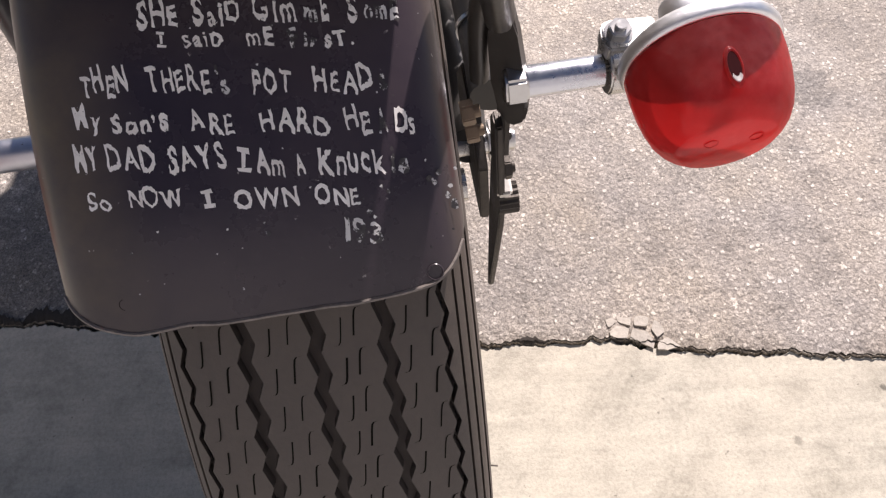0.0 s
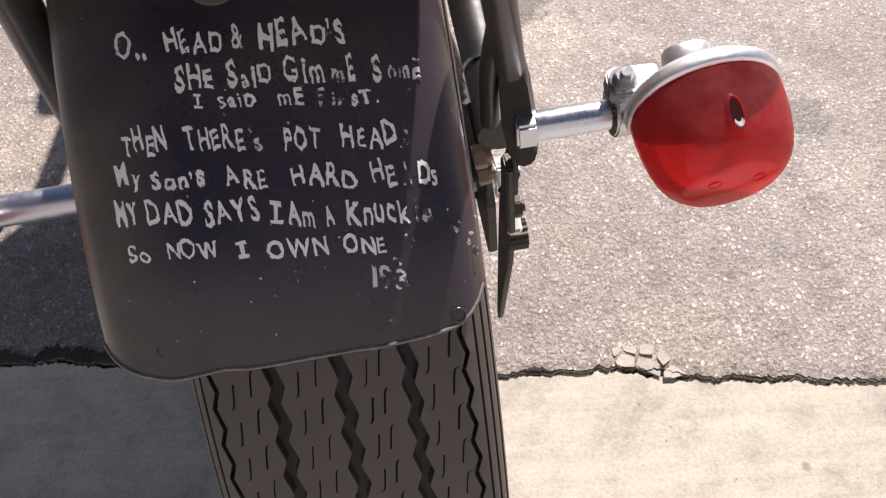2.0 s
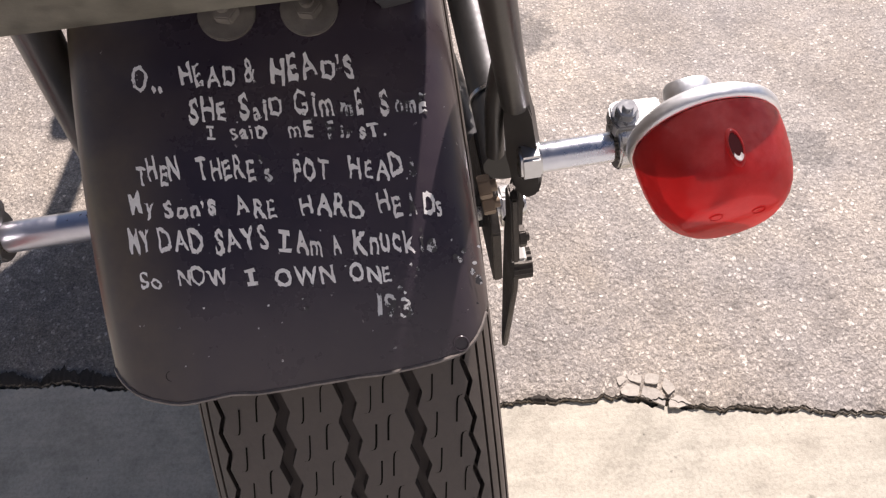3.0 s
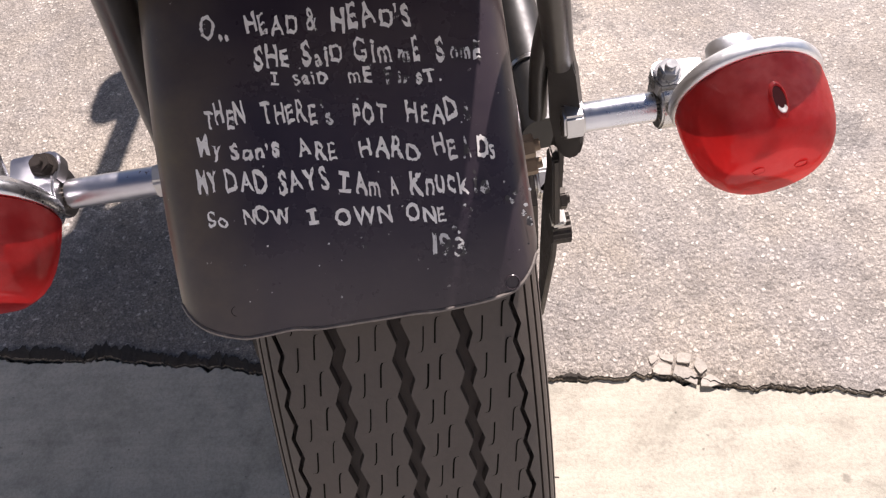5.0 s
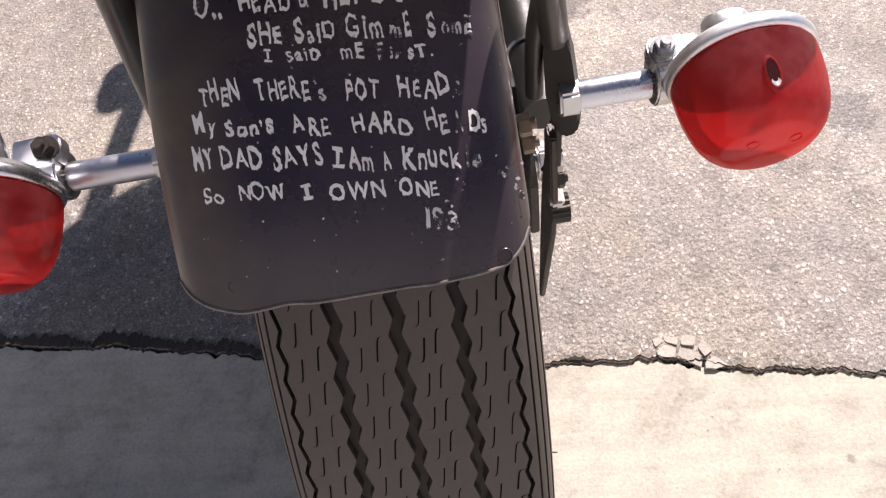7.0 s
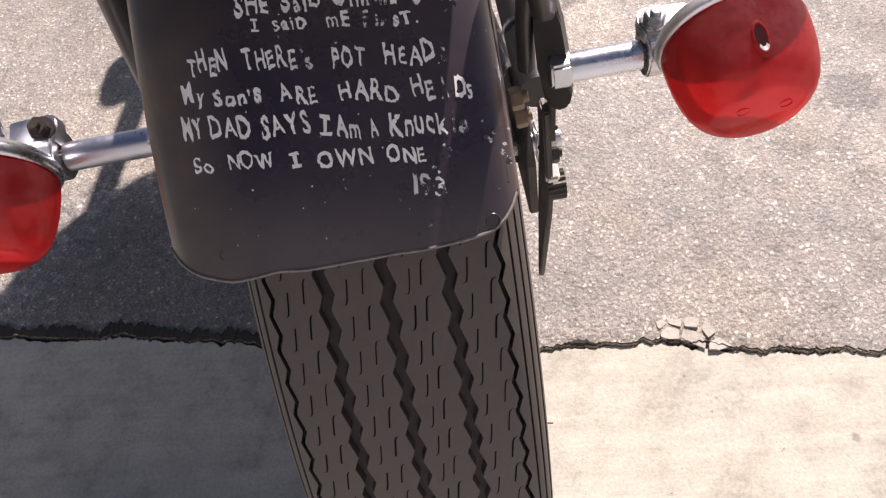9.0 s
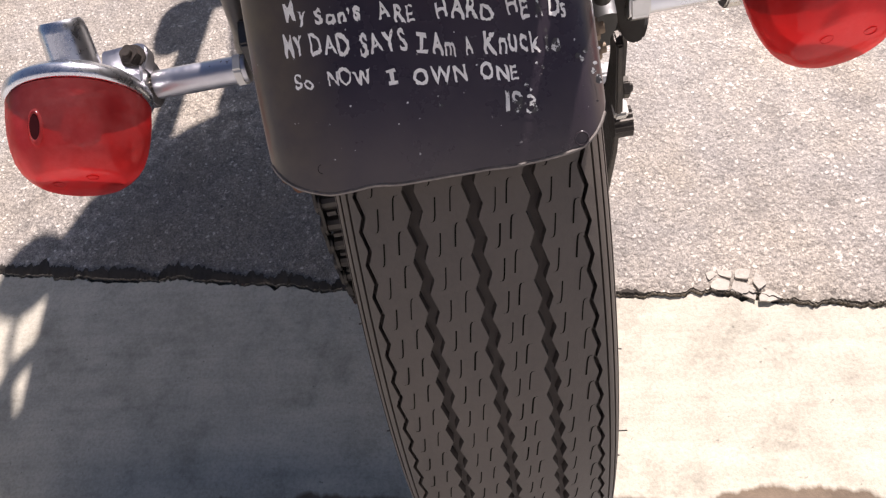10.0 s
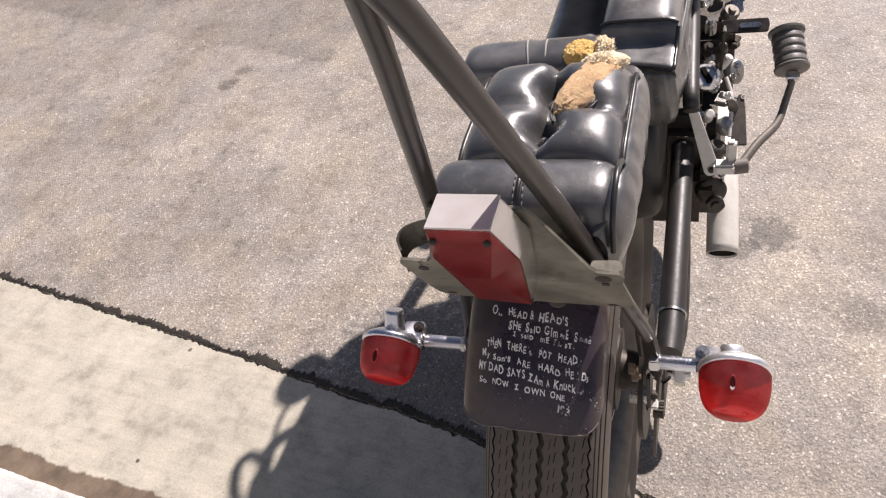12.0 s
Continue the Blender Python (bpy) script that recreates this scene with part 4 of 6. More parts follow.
# ---- turn signals ----
def turn_signal(s):
    """s: 1 on the right, -1 on the left."""
    cu, cv, cw = 0.1655 * s, -0.146, 0.5435
    c = Vector((cu, cv, cw))
    bm = bmesh.new()
    lathe(bm, [(0.0020, 0.0303), (0.0026, 0.0316), (0.0038, 0.0322), (0.0066, 0.0323), (0.0080, 0.0317), (0.0090, 0.0306), (0.0112, 0.0282), (0.0150, 0.0215), (0.0176, 0.0150), (0.0190, 0.0080), (0.0193, 0.0)], c, (0, 1, 0), 56)
    # same chrome on both sides: sunlit tone on the right, shaded on the left
    metal = M["satin" if s > 0 else "bright"]
    shell = part("turn_signal", bm, metal, bike, "chrome turn signal in a pale sunlit tone with a red lens" if s > 0 else "chrome turn signal in a blue-grey shade tone with a red lens")
    bm = bmesh.new()
    tall = -0.005 if s > 0 else 0.008
    lathe(bm, [(-0.003, 0.0128), (0.0, 0.0118), (0.004, 0.0111), (0.016 + tall, 0.0104), (0.0192 + tall, 0.0100), (0.0209 + tall, 0.0088), (0.0212 + tall, 0.0)], c + Vector((-0.003 * s, 0.0120, 0.003)), (0, 0.93, 0.36) if s > 0 else (0, 0.80, 0.60), 36)
    part("stub", bm, metal, shell)
    bm = bmesh.new()
    lathe(bm, [(-0.0040, 0.0296), (-0.0030, 0.0309), (0.004, 0.0308), (0.012, 0.0301), (0.019, 0.0288), (0.0245, 0.0270), (0.0285, 0.0247), (0.0312, 0.0222), (0.0328, 0.0200), (0.0334, 0.0192), (0.0338, 0.0180), (0.0341, 0.0150), (0.0347, 0.0080), (0.0349, 0.0)], c + Vector((0, -0.002, 0)), (0, -1, 0), 64)
    lens = part("lens", bm, M["lens"], shell, "glossy red plastic lens", angle=24)
    for du, dw in ((-0.008, 0.005), (0.009, 0.006)):
        bm = bmesh.new()
        lathe(bm, [(0.0, 0.0026), (0.0004, 0.0028), (0.0004, 0.0023), (0.0, 0.0021)], c + Vector((du, -0.0364, dw)), (0, -1, 0), 20)
        part("moulded_mark", bm, M["lens"], lens)
    bm = bmesh.new()
    lathe(bm, [(0.006, 0.0), (0.005, 0.012), (0.003, 0.022), (0.001, 0.029)], c, (0, 1, 0), 32)
    part("reflector", bm, M["worn"], shell)
    bm = bmesh.new()
    lathe(bm, [(-0.004, 0.0), (-0.004, 0.006), (-0.012, 0.009), (-0.018, 0.008), (-0.022, 0.0)], c + Vector((0, 0.004, 0)), (0, 1, 0), 20)
    part("bulb", bm, M["clear"], shell)
    # drain slot on the lens's upper side, its shaded inside painted, with a pale lower lip
    m = Matrix.Translation(c + Vector((-0.0025, -0.0195, 0.0291))) @ pose(0, 0, 0, 6) @ Matrix.Diagonal((1.15, 2.9, 1.0, 1))
    bm = bmesh.new()
    lathe(bm, [(0.0009, 0.0020), (0.0013, 0.0023), (0.0009, 0.0027), (0.0, 0.0029)], (0, 0, 0), (0, 0, 1), 24)
    bm.transform(m)
    part("drain_lip", bm, M["lens"], lens)
    bm = bmesh.new()
    lathe(bm, [(0.0007, 0.0), (0.0008, 0.0021)], (0, 0, 0), (0, 0, 1), 24)
    bm.transform(m)
    part("drain_slot", bm, M["inside"], lens)
    if s > 0:
        bm = bmesh.new()
        lathe(bm, [(0.0010, 0.0014), (0.0014, 0.0021), (0.0009, 0.0024)], (0, 0, 0), (0, 0, 1), 14, 40, 100)
        bm.transform(m)
        part("slot_edge", bm, M["clear"], lens)
    # split clamp with its pinch bolt, and the stalk
    inner = cu - s * (0.0275 if s > 0 else 0.0225)
    bolt_v, bolt_w = (-0.1225, 0.5400) if s > 0 else (-0.1190, 0.5365)
    bm = bmesh.new()
    prism(bm, [(0.0115 * math.cos(k) + (0.0015 if math.cos(k) > 0 else 0.0), 0.0118 * math.sin(k) + (0.0015 if math.sin(k) > 0 else 0.0)) for k in (2 * math.pi * i / 24 for i in range(24))], 0.0095, axes((inner, -0.1280, 0.5240), (0, 1, 0), (0, 0, 1)), 0.0009)
    prism(bm, [(-0.0055, -0.0075), (0.016, -0.0075), (0.016, 0.0065), (-0.0035, 0.0078), (-0.0068, 0.0055), (-0.0075, 0.0)] if s > 0 else [(0.0055, -0.0075), (0.0075, 0.0), (0.0068, 0.0055), (0.0035, 0.0078), (-0.016, 0.0065), (-0.016, -0.0075)], 0.0085, axes((inner, bolt_v, bolt_w - 0.0044), (1, 0, 0), (0, 1, 0)), 0.0009)
    part("clamp", bm, M["dull" if s > 0 else "stalk"], shell)
    hex_bolt(shell, (inner - s * 0.0005, bolt_v, bolt_w), (0, -0.1, 1), 0.0050, 0.0052, M["dull" if s > 0 else "dirt"], "clamp_bolt", washer=0.0062)
    bm = bmesh.new()
    lathe(bm, [(0.0, 0.0), (0.0, 0.0066), (0.0012, 0.0070), (0.042 if s > 0 else 0.047, 0.0070), (0.0424 if s > 0 else 0.0474, 0.0060), (0.050, 0.0060), (0.050, 0.0)], (0.090 * s, -0.1285, 0.5235), (s, 0, 0), 32)
    part("stalk", bm, M["bright" if s > 0 else "stalk"], shell)
    # the knurled end of the stalk, held in the clamp
    bm = bmesh.new()
    ring = []
    for i in range(44):
        a, r = 2 * math.pi * i / 44, 0.0068 if i % 2 else 0.0062
        ring.append((r * math.cos(a), r * math.sin(a)))
    prism(bm, ring, 0.006, axes((inner - s * 0.0055, -0.1285, 0.5235), (0, 1, 0), (0, 0, 1)), 0)
    part("knurled_end", bm, M["worn"], shell)
    bm = bmesh.new()
    prism(bm, hexagon(0.0100 if s > 0 else 0.0085), 0.010 if s > 0 else 0.006, axes((0.094 * s, -0.1285, 0.5235), (0, 1, 0), (0, 0, 1)), 0.0012)
    part("stalk_nut", bm, M["dull" if s > 0 else "silver"], shell)
    return shell


right_signal = turn_signal(1)
right_signal.matrix_basis = Matrix.Translation((0.001, -0.1255, 0.5295)) @ pose(0, 0, 0, 10) @ Matrix.Translation((0, 0.1285, -0.5235))
left_signal = turn_signal(-1)
left_signal.matrix_basis = Matrix.Translation((-0.004, -0.1265, 0.5325)) @ pose(0, 0, 0, 17) @ Matrix.Translation((0, 0.1285, -0.5235))

# ---- sissy bar, bracket and tail lamp ----
def bracket_place(v=-0.216, w=0.755):
    return axes((0.004, v, w), (1, 0, 0), (0, -0.30, 1))


bm = bmesh.new()
outline = [(-0.0755, -0.0112), (0.0823, -0.0112), (0.084, -0.002), (0.081, 0.004), (0.066, 0.006), (0.062, 0.012), (0.036, 0.086), (0.031, 0.093), (-0.030, 0.093), (-0.034, 0.086), (-0.052, 0.016), (-0.057, 0.011), (-0.078, 0.012), (-0.080, 0.006)]
prism(bm, outline, 0.0026, bracket_place(), 0.0002)
# below a soft fold the plate runs in towards the fender
apron = axes((0.004, -0.2132, 0.7452), (1, 0, 0), (0, -0.494, 0.869))
prism(bm, [(-0.0755, 0.0), (-0.079, -0.039), (-0.080, -0.076), (-0.0755, -0.0855), (-0.066, -0.0905), (0.073, -0.0985), (0.080, -0.094), (0.083, -0.083), (0.0823, 0.0)], 0.0026, apron, 0.0002)
bracket = part("plate_bracket", bm, M["steel"], bike, "scratched bare metal number plate bracket", angle=30)
bm = bmesh.new()
prism(bm, [(-0.011, -0.005), (0.009, -0.005), (0.0122, -0.001), (0.0125, 0.004), (0.009, 0.008), (-0.009, 0.007)], 0.0026, axes((0.074, -0.2125, 0.757), (1, 0, 0), (0, 1, 0.15)), 0.0009)
part("bent_tab", bm, M["steel"], bracket)
bm = bmesh.new()
loop = [(-0.0755, -0.2135, 0.757), (-0.080, -0.206, 0.761), (-0.075, -0.199, 0.767), (-0.058, -0.195, 0.772), (-0.042, -0.196, 0.775), (-0.030, -0.203, 0.777)]
prev = None
for p in smooth_path(loop, 8):
    cur = [bm.verts.new(p + Vector((dx, 0, dz))) for dz, dx in ((-0.012, 0), (0.012, 0), (0.012, 0.002), (-0.012, 0.002))]
    if prev:
        for q in range(4):
            bm.faces.new((prev[q], prev[(q + 1) % 4], cur[(q + 1) % 4], cur[q]))
    prev = cur
part("curled_strap", bm, M["steel"], bracket)
for x, y, r in ((0.0695, -0.0035, 0.0046), (-0.063, 0.000, 0.0034)):
    bm = bmesh.new()
    prism(bm, [(p[0] * 1.25, p[1]) for p in disc(r, 18)], 0.0008, bracket_place() @ Matrix.Translation((x, y, 0.0014)), 0)
    if x > 0:
        prism(bm, [(-0.0030, -0.0068), (0.0020, -0.0072), (0.0026, 0.0), (-0.0026, 0.0)], 0.0010, apron @ Matrix.Translation((x + 0.001, 0.0005, 0.0014)), 0)
    part("bracket_hole", bm, M["dirt"], bracket)
for x, y in ((0.066, -0.0885), (-0.068, -0.0755)):
    bm = bmesh.new()
    prism(bm, [(p[0] * 1.7, p[1]) for p in disc(0.0024, 14)], 0.0008, apron @ Matrix.Translation((x, y, 0.0014)), 0)
    part("bracket_hole", bm, M["dirt"], bracket)

LAMP_U = 0.009
rim = [(-0.0195, 0.8650), (0.0195, 0.8650), (0.0280, 0.826), (0.0190, 0.7490), (-0.0190, 0.7545), (-0.0285, 0.824)]


def lamp_v(z, v):
    return v + (0.865 - z) * 0.365


bm = bmesh.new()
rings = [[bm.verts.new((LAMP_U + x * k, lamp_v(z, v), z)) for x, z in rim] for v, k in ((-0.2555, 1.0), (-0.2835, 1.0))]
# open at the rear for the lens and at the top for the window
for i in range(1, 6):
    bm.faces.new((rings[0][i], rings[0][(i + 1) % 6], rings[1][(i + 1) % 6], rings[1][i]))
bm.faces.new(rings[0])
bmesh.ops.bevel(bm, geom=bm.edges[:], offset=0.0012, segments=2, affect="EDGES")
lamp = part("tail_lamp", bm, M["chrome"], bike, "coffin-shaped chrome tail lamp with a red lens", angle=30)
bm = bmesh.new()
o = [bm.verts.new((LAMP_U + x * 0.985, lamp_v(z, -0.2842), 0.812 + (z - 0.812) * 0.985)) for x, z in rim]
ia, ib, ic, idd = [bm.verts.new((LAMP_U + x, lamp_v(z, v), z)) for x, z, v in ((-0.0185, 0.8540, -0.2875), (0.0185, 0.8540, -0.2875), (-0.0115, 0.8155, -0.2945), (0.0095, 0.8160, -0.2945))]
for f in ((o[0], o[1], ib, ia), (ia, ib, idd, ic), (o[0], ia, ic, o[5]), (o[5], ic, o[4]), (ic, idd, o[3], o[4]), (o[1], o[2], idd, ib), (idd, o[2], o[3])):
    bm.faces.new(f)
part("red_lens", bm, M["lens"], lamp, "faceted red plastic lens", smooth=False)
bm = bmesh.new()
prism(bm, [(-0.0196, -0.0148), (0.0196, -0.0148), (0.0196, 0.0142), (-0.0196, 0.0142)], 0.0014, axes((LAMP_U, -0.2695, 0.8656), (1, 0, 0), (0, 1, 0)), 0.0004)
part("plate_window", bm, M["clear"], lamp, "frosted clear window on top of the lamp")
for u in (-0.0075, 0.0255):
    bm = bmesh.new()
    lathe(bm, [(0, 0.0024), (0.0012, 0.0022), (0.002, 0.0013), (0.0021, 0)], (u, -0.2845, 0.8555), (0, -1, 0.1), 14)
    part("lens_screw", bm, M["dirt"], lamp)

RIGHT = [(0.0641, -0.1815, 0.727), (0.0545, -0.1875, 0.762), (0.0465, -0.212, 0.820), (0.039, -0.253, 0.900), (0.0305, -0.320, 1.020), (0.020, -0.348, 1.066), (-0.004, -0.385, 1.130), (-0.03, -0.43, 1.22)]
bm = bmesh.new()
tube(bm, RIGHT, 0.0073, seg=20, per=6)
sissy = part("sissy_bar", bm, M["tube"], bike, "dark bent-tube sissy bar leaning back")
bm = bmesh.new()
tube(bm, [(-0.0518, -0.1855, 0.726), (-0.015, -0.257, 0.900), (0.006, -0.300, 1.004), (0.012, -0.326, 1.055), (0.000, -0.36, 1.105)], 0.0065, seg=20, per=6)
part("left_tube", bm, M["tube"], sissy)
bm = bmesh.new()
tube(bm, [(-0.0510, -0.160, 0.735), (-0.069, -0.138, 0.65), (-0.090, -0.113, 0.55), (-0.0950, -0.100, 0.51), (-0.086, -0.02, 0.36)], (0.0072, 0.0078), seg=20, per=6)
part("sissy_leg", bm, M["tube"], sissy)
bm = bmesh.new()
prism(bm, [(-0.010, -0.020), (0.000, -0.031), (0.010, -0.030), (0.017, -0.014), (0.016, 0.004), (0.004, 0.010), (-0.008, 0.006)], 0.005, axes((-0.087, -0.128, 0.550), (0, 1, 0), (0, 0, 1)), 0.001)
part("mounting_plate", bm, M["tube"], sissy)
# the right leg runs straight down and ends in a flattened, rounded paddle
LEG = [Vector((0.0635, -0.181, 0.728)), Vector((0.0755, -0.1505, 0.650)), Vector((0.0866, -0.1260, 0.580)), Vector((0.0895, -0.1200, 0.562))]
bm = bmesh.new()
tube(bm, LEG, (0.0064, 0.0064), seg=20, per=6)
leg = part("sissy_leg", bm, M["tube"], sissy)
bm = bmesh.new()
blade = [(-0.0058, 0.0), (-0.0074, -0.016), (-0.0088, -0.040), (-0.0078, -0.060), (-0.0040, -0.0685), (0.0010, -0.0700), (0.0062, -0.0665), (0.0088, -0.058), (0.0084, -0.036), (0.0072, -0.014), (0.0056, 0.0)]
prism(bm, [(0.86 * x, y) for x, y in blade], 0.0068, axes((0.0895, -0.1205, 0.5700), (0.93, -0.36, 0.10), (-0.10, 0.03, 1.0)), 0.0014)
part("paddle", bm, M["tube"], leg)
# a thinner inner rod meets the leg at the paddle
bm = bmesh.new()
tube(bm, [(0.0835, -0.1270, 0.596), (0.0815, -0.116, 0.560), (0.0820, -0.110, 0.520)], 0.0046, seg=14, per=6)
part("inner_rod", bm, M["tube"], leg)

# ---- seat ----
def cushion(u0, u1, v0, v1, low, high, round_u=4.0, round_v=4.0, dents=(), creases=(), steps=(36, 36), sag=0.0):
    """A stuffed pad over a rectangle, rounded off at its rim; dents are buttons, creases are stitched valleys."""
    bm = bmesh.new()
    grid = []
    for i in range(steps[0] + 1):
        row = []
        s = math.sin(math.pi / 2 * (2 * i / steps[0] - 1))
        for j in range(steps[1] + 1):
            t = math.sin(math.pi / 2 * (2 * j / steps[1] - 1))
            u, v = (u0 + u1) / 2 + s * (u1 - u0) / 2, (v0 + v1) / 2 + t * (v1 - v0) / 2
            full = max(0.0, 1 - abs(s) ** round_u) ** (1 / round_u) * max(0.0, 1 - abs(t) ** round_v) ** (1 / round_v)
            w = low + (high - low) * full - sag * (1 - t * t)
            for du, dv, deep, wide in dents:
                w -= deep * math.exp(-((u - du) ** 2 + (v - dv) ** 2) / wide ** 2) * full
            for (ax, ay), (bx, by), deep, wide in creases:
                ab = Vector((bx - ax, by - ay))
                k = min(1, max(0, Vector((u - ax, v - ay)).dot(ab) / ab.length_squared))
                d = (Vector((u - ax, v - ay)) - ab * k).length
                w -= deep * math.exp(-(d / wide) ** 2) * full
            w += 0.0012 * noise.noise((u * 40, v * 40, 2)) * full
            row.append(bm.verts.new((u, v, w)))
        grid.append(row)
    for a, b in zip(grid, grid[1:]):
        for q in range(steps[1]):
            bm.faces.new((a[q], a[q + 1], b[q + 1], b[q]))
    edge = [e for e in bm.edges if e.is_boundary]
    bmesh.ops.holes_fill(bm, edges=edge, sides=0)
    return bm


def roll(p0, p1, ru, rw, power=2.6, dents=0.0, steps=(28, 28)):
    """A stuffed bolster between two points, fat in the middle and rounded at the ends."""
    p0, p1 = Vector(p0), Vector(p1)
    bm = bmesh.new()
    d = (p1 - p0).normalized()
    side = Vector((0, 0, 1)).cross(d).normalized()
    up = d.cross(side)
    rings = []
    for i in range(steps[0] + 1):
        s = math.sin(math.pi / 2 * (2 * i / steps[0] - 1))
        f = max(0.0, 1 - abs(s) ** 7) ** (1 / 7)
        c = p0 + (p1 - p0) * (s + 1) / 2
        seam = 1 - dents * math.exp(-(s / 0.06) ** 2)
        ring = []
        for j in range(steps[1]):
            a = 2 * math.pi * j / steps[1]
            ca, sa = math.cos(a), math.sin(a)
            ring.append(bm.verts.new(c + side * (ru * f * seam * math.copysign(abs(ca) ** (2 / power), ca)) + up * (rw * f * seam * math.copysign(abs(sa) ** (2 / power), sa))))
        rings.append(ring)
    for a, b in zip(rings, rings[1:]):
        for q in range(steps[1]):
            bm.faces.new((a[q], a[(q + 1) % steps[1]], b[(q + 1) % steps[1]], b[q]))
    bmesh.ops.remove_doubles(bm, verts=bm.verts[:], dist=1e-5)
    return bm


def lump(center, size, seed, rough=0.35, turn=0.0):
    """A torn, fibrous lump of foam."""
    bm = bmesh.new()
    bmesh.ops.create_icosphere(bm, subdivisions=5, radius=1.0)
    for v in bm.verts:
        n = v.co.normalized()
        k = 1 + rough * noise.noise(n * 1.4 + Vector((seed, 0, 0))) + 0.5 * rough * noise.noise(n * 6 + Vector((seed, 3, 0))) + 0.4 * rough * noise.noise(n * 24 + Vector((seed, 5, 0)))
        v.co = n * k
    bm.transform(Matrix.Translation(center) @ pose(0, 0, 0, 0, 0, turn) @ Matrix.Diagonal((*size, 1)))
    return bm


def fray(center, size, seed, count=260):
    """A soft lump of foam with short fibres standing out of it."""
    bm = lump(center, size, seed, 0.5)
    r = random.Random(seed)
    roots = [v for v in bm.verts if v.co.z > center[2] - 0.2 * size[2]]
    for v in r.sample(roots, min(count, len(roots))):
        n = (v.co - Vector(center)).normalized()
        lean = Vector((r.uniform(-1, 1), r.uniform(-1, 1), r.uniform(-0.2, 0.8)))
        d = (n + 0.7 * lean).normalized()
        tip = v.co + d * r.uniform(0.0015, 0.0042)
        w = d.cross(Vector((r.uniform(-1, 1), r.uniform(-1, 1), 0.3))).normalized() * r.uniform(0.0003, 0.0007)
        h = d.cross(w)
        low = [bm.verts.new(v.co - d * 0.001 + o) for o in (w, -0.5 * w + h, -0.5 * w - h)]
        top = bm.verts.new(tip)
        for q in range(3):
            bm.faces.new((low[q], low[(q + 1) % 3], top))
    return bm


base = bmesh.new()
box(base, (0.108, 0.168, 0.10), axes((-0.0025, -0.070, 0.700), (1, 0, 0), (0, 1, 0)), 0.022)
seat = part("seat", base, M["leather"], bike, "torn black leather stepped seat with tufted cushions")
# the right side bulges below its piping and runs in again underneath
bm = bmesh.new()
profile = [(0.060, 0.768), (0.074, 0.774), (0.083, 0.768), (0.0880, 0.752), (0.0855, 0.728), (0.0770, 0.700), (0.0670, 0.678), (0.0590, 0.660), (0.052, 0.645), (0.040, 0.641)]
grid = []
for i in range(45):
    v = -0.182 + 0.226 * i / 44
    k = i / 44
    row = []
    for j, p in enumerate(smooth_path([(u, 0, w) for u, w in profile], 5)):
        full = min(1.0, 6 * k, 5 * (1 - k)) ** 0.4 if 0 < k < 1 else 0.0
        pucker = 0.0024 * noise.noise((v * 34, p.z * 22, 4)) + 0.0012 * noise.noise((v * 90, p.z * 40, 8))
        w = 0.700 + (p.z - 0.700) * (0.80 + 0.20 * full) - 0.010 * k
        # the foot of the rear end is cut back to lie in front of the bracket's apron
        row.append(bm.verts.new((0.03 + (p.x - 0.03 + pucker) * (0.72 + 0.28 * full), max(v, -0.2082 + (0.7452 - w) * 0.568), w)))
    grid.append(row)
for ra, rb in zip(grid, grid[1:]):
    for q in range(len(ra) - 1):
        bm.faces.new((ra[q], ra[q + 1], rb[q + 1], rb[q]))
bm.faces.new(grid[0])
bm.faces.new(grid[-1][::-1])
part("seat_side", bm, M["leather"], seat)
part("rear_bolster", roll((-0.066, -0.146, 0.750), (0.077, -0.146, 0.750), 0.034, 0.037, dents=0.03), M["leather"], seat)
part("passenger_cushion", cushion(-0.056, 0.078, -0.128, 0.010, 0.715, 0.795, 5, 5,
     dents=((0.012, -0.038, 0.026, 0.014), (0.012, -0.088, 0.026, 0.014)),
     creases=(((0.012, -0.128), (0.012, 0.012), 0.010, 0.006), ((-0.06, -0.063), (0.08, -0.063), 0.008, 0.010), ((0.012, -0.038), (0.05, -0.063), 0.004, 0.006))), M["leather"], seat)
for v in (-0.038, -0.088):
    bm = bmesh.new()
    lathe(bm, [(0, 0.0055), (0.002, 0.0052), (0.0042, 0.003), (0.0048, 0)], (0.012, v, 0.768), (0, 0, 1), 18)
    part("seat_button", bm, M["leather"], seat)
for u in (-0.0545, 0.0765):
    bm = bmesh.new()
    tube(bm, [(u, -0.118, 0.742), (u, -0.122, 0.762), (u, -0.10, 0.772), (u, -0.06, 0.773), (u, -0.01, 0.774), (u, 0.006, 0.764), (u, 0.010, 0.735)], 0.0024, seg=10)
    part("piping", bm, M["piping"], seat)
bm = bmesh.new()
tube(bm, [(0.0765, -0.184, 0.745), (0.0772, -0.178, 0.775), (0.0775, -0.150, 0.789), (0.0775, -0.120, 0.776), (0.077, -0.113, 0.745), (0.077, -0.12, 0.70)], 0.0024, seg=10)
part("piping", bm, M["piping"], seat)
bm = bmesh.new()
tube(bm, [(0.008, -0.113, 0.770), (0.007, -0.130, 0.785), (0.007, -0.150, 0.7880), (0.007, -0.168, 0.782), (0.007, -0.180, 0.765)], 0.0016, seg=8)
part("seam", bm, M["piping"], seat)
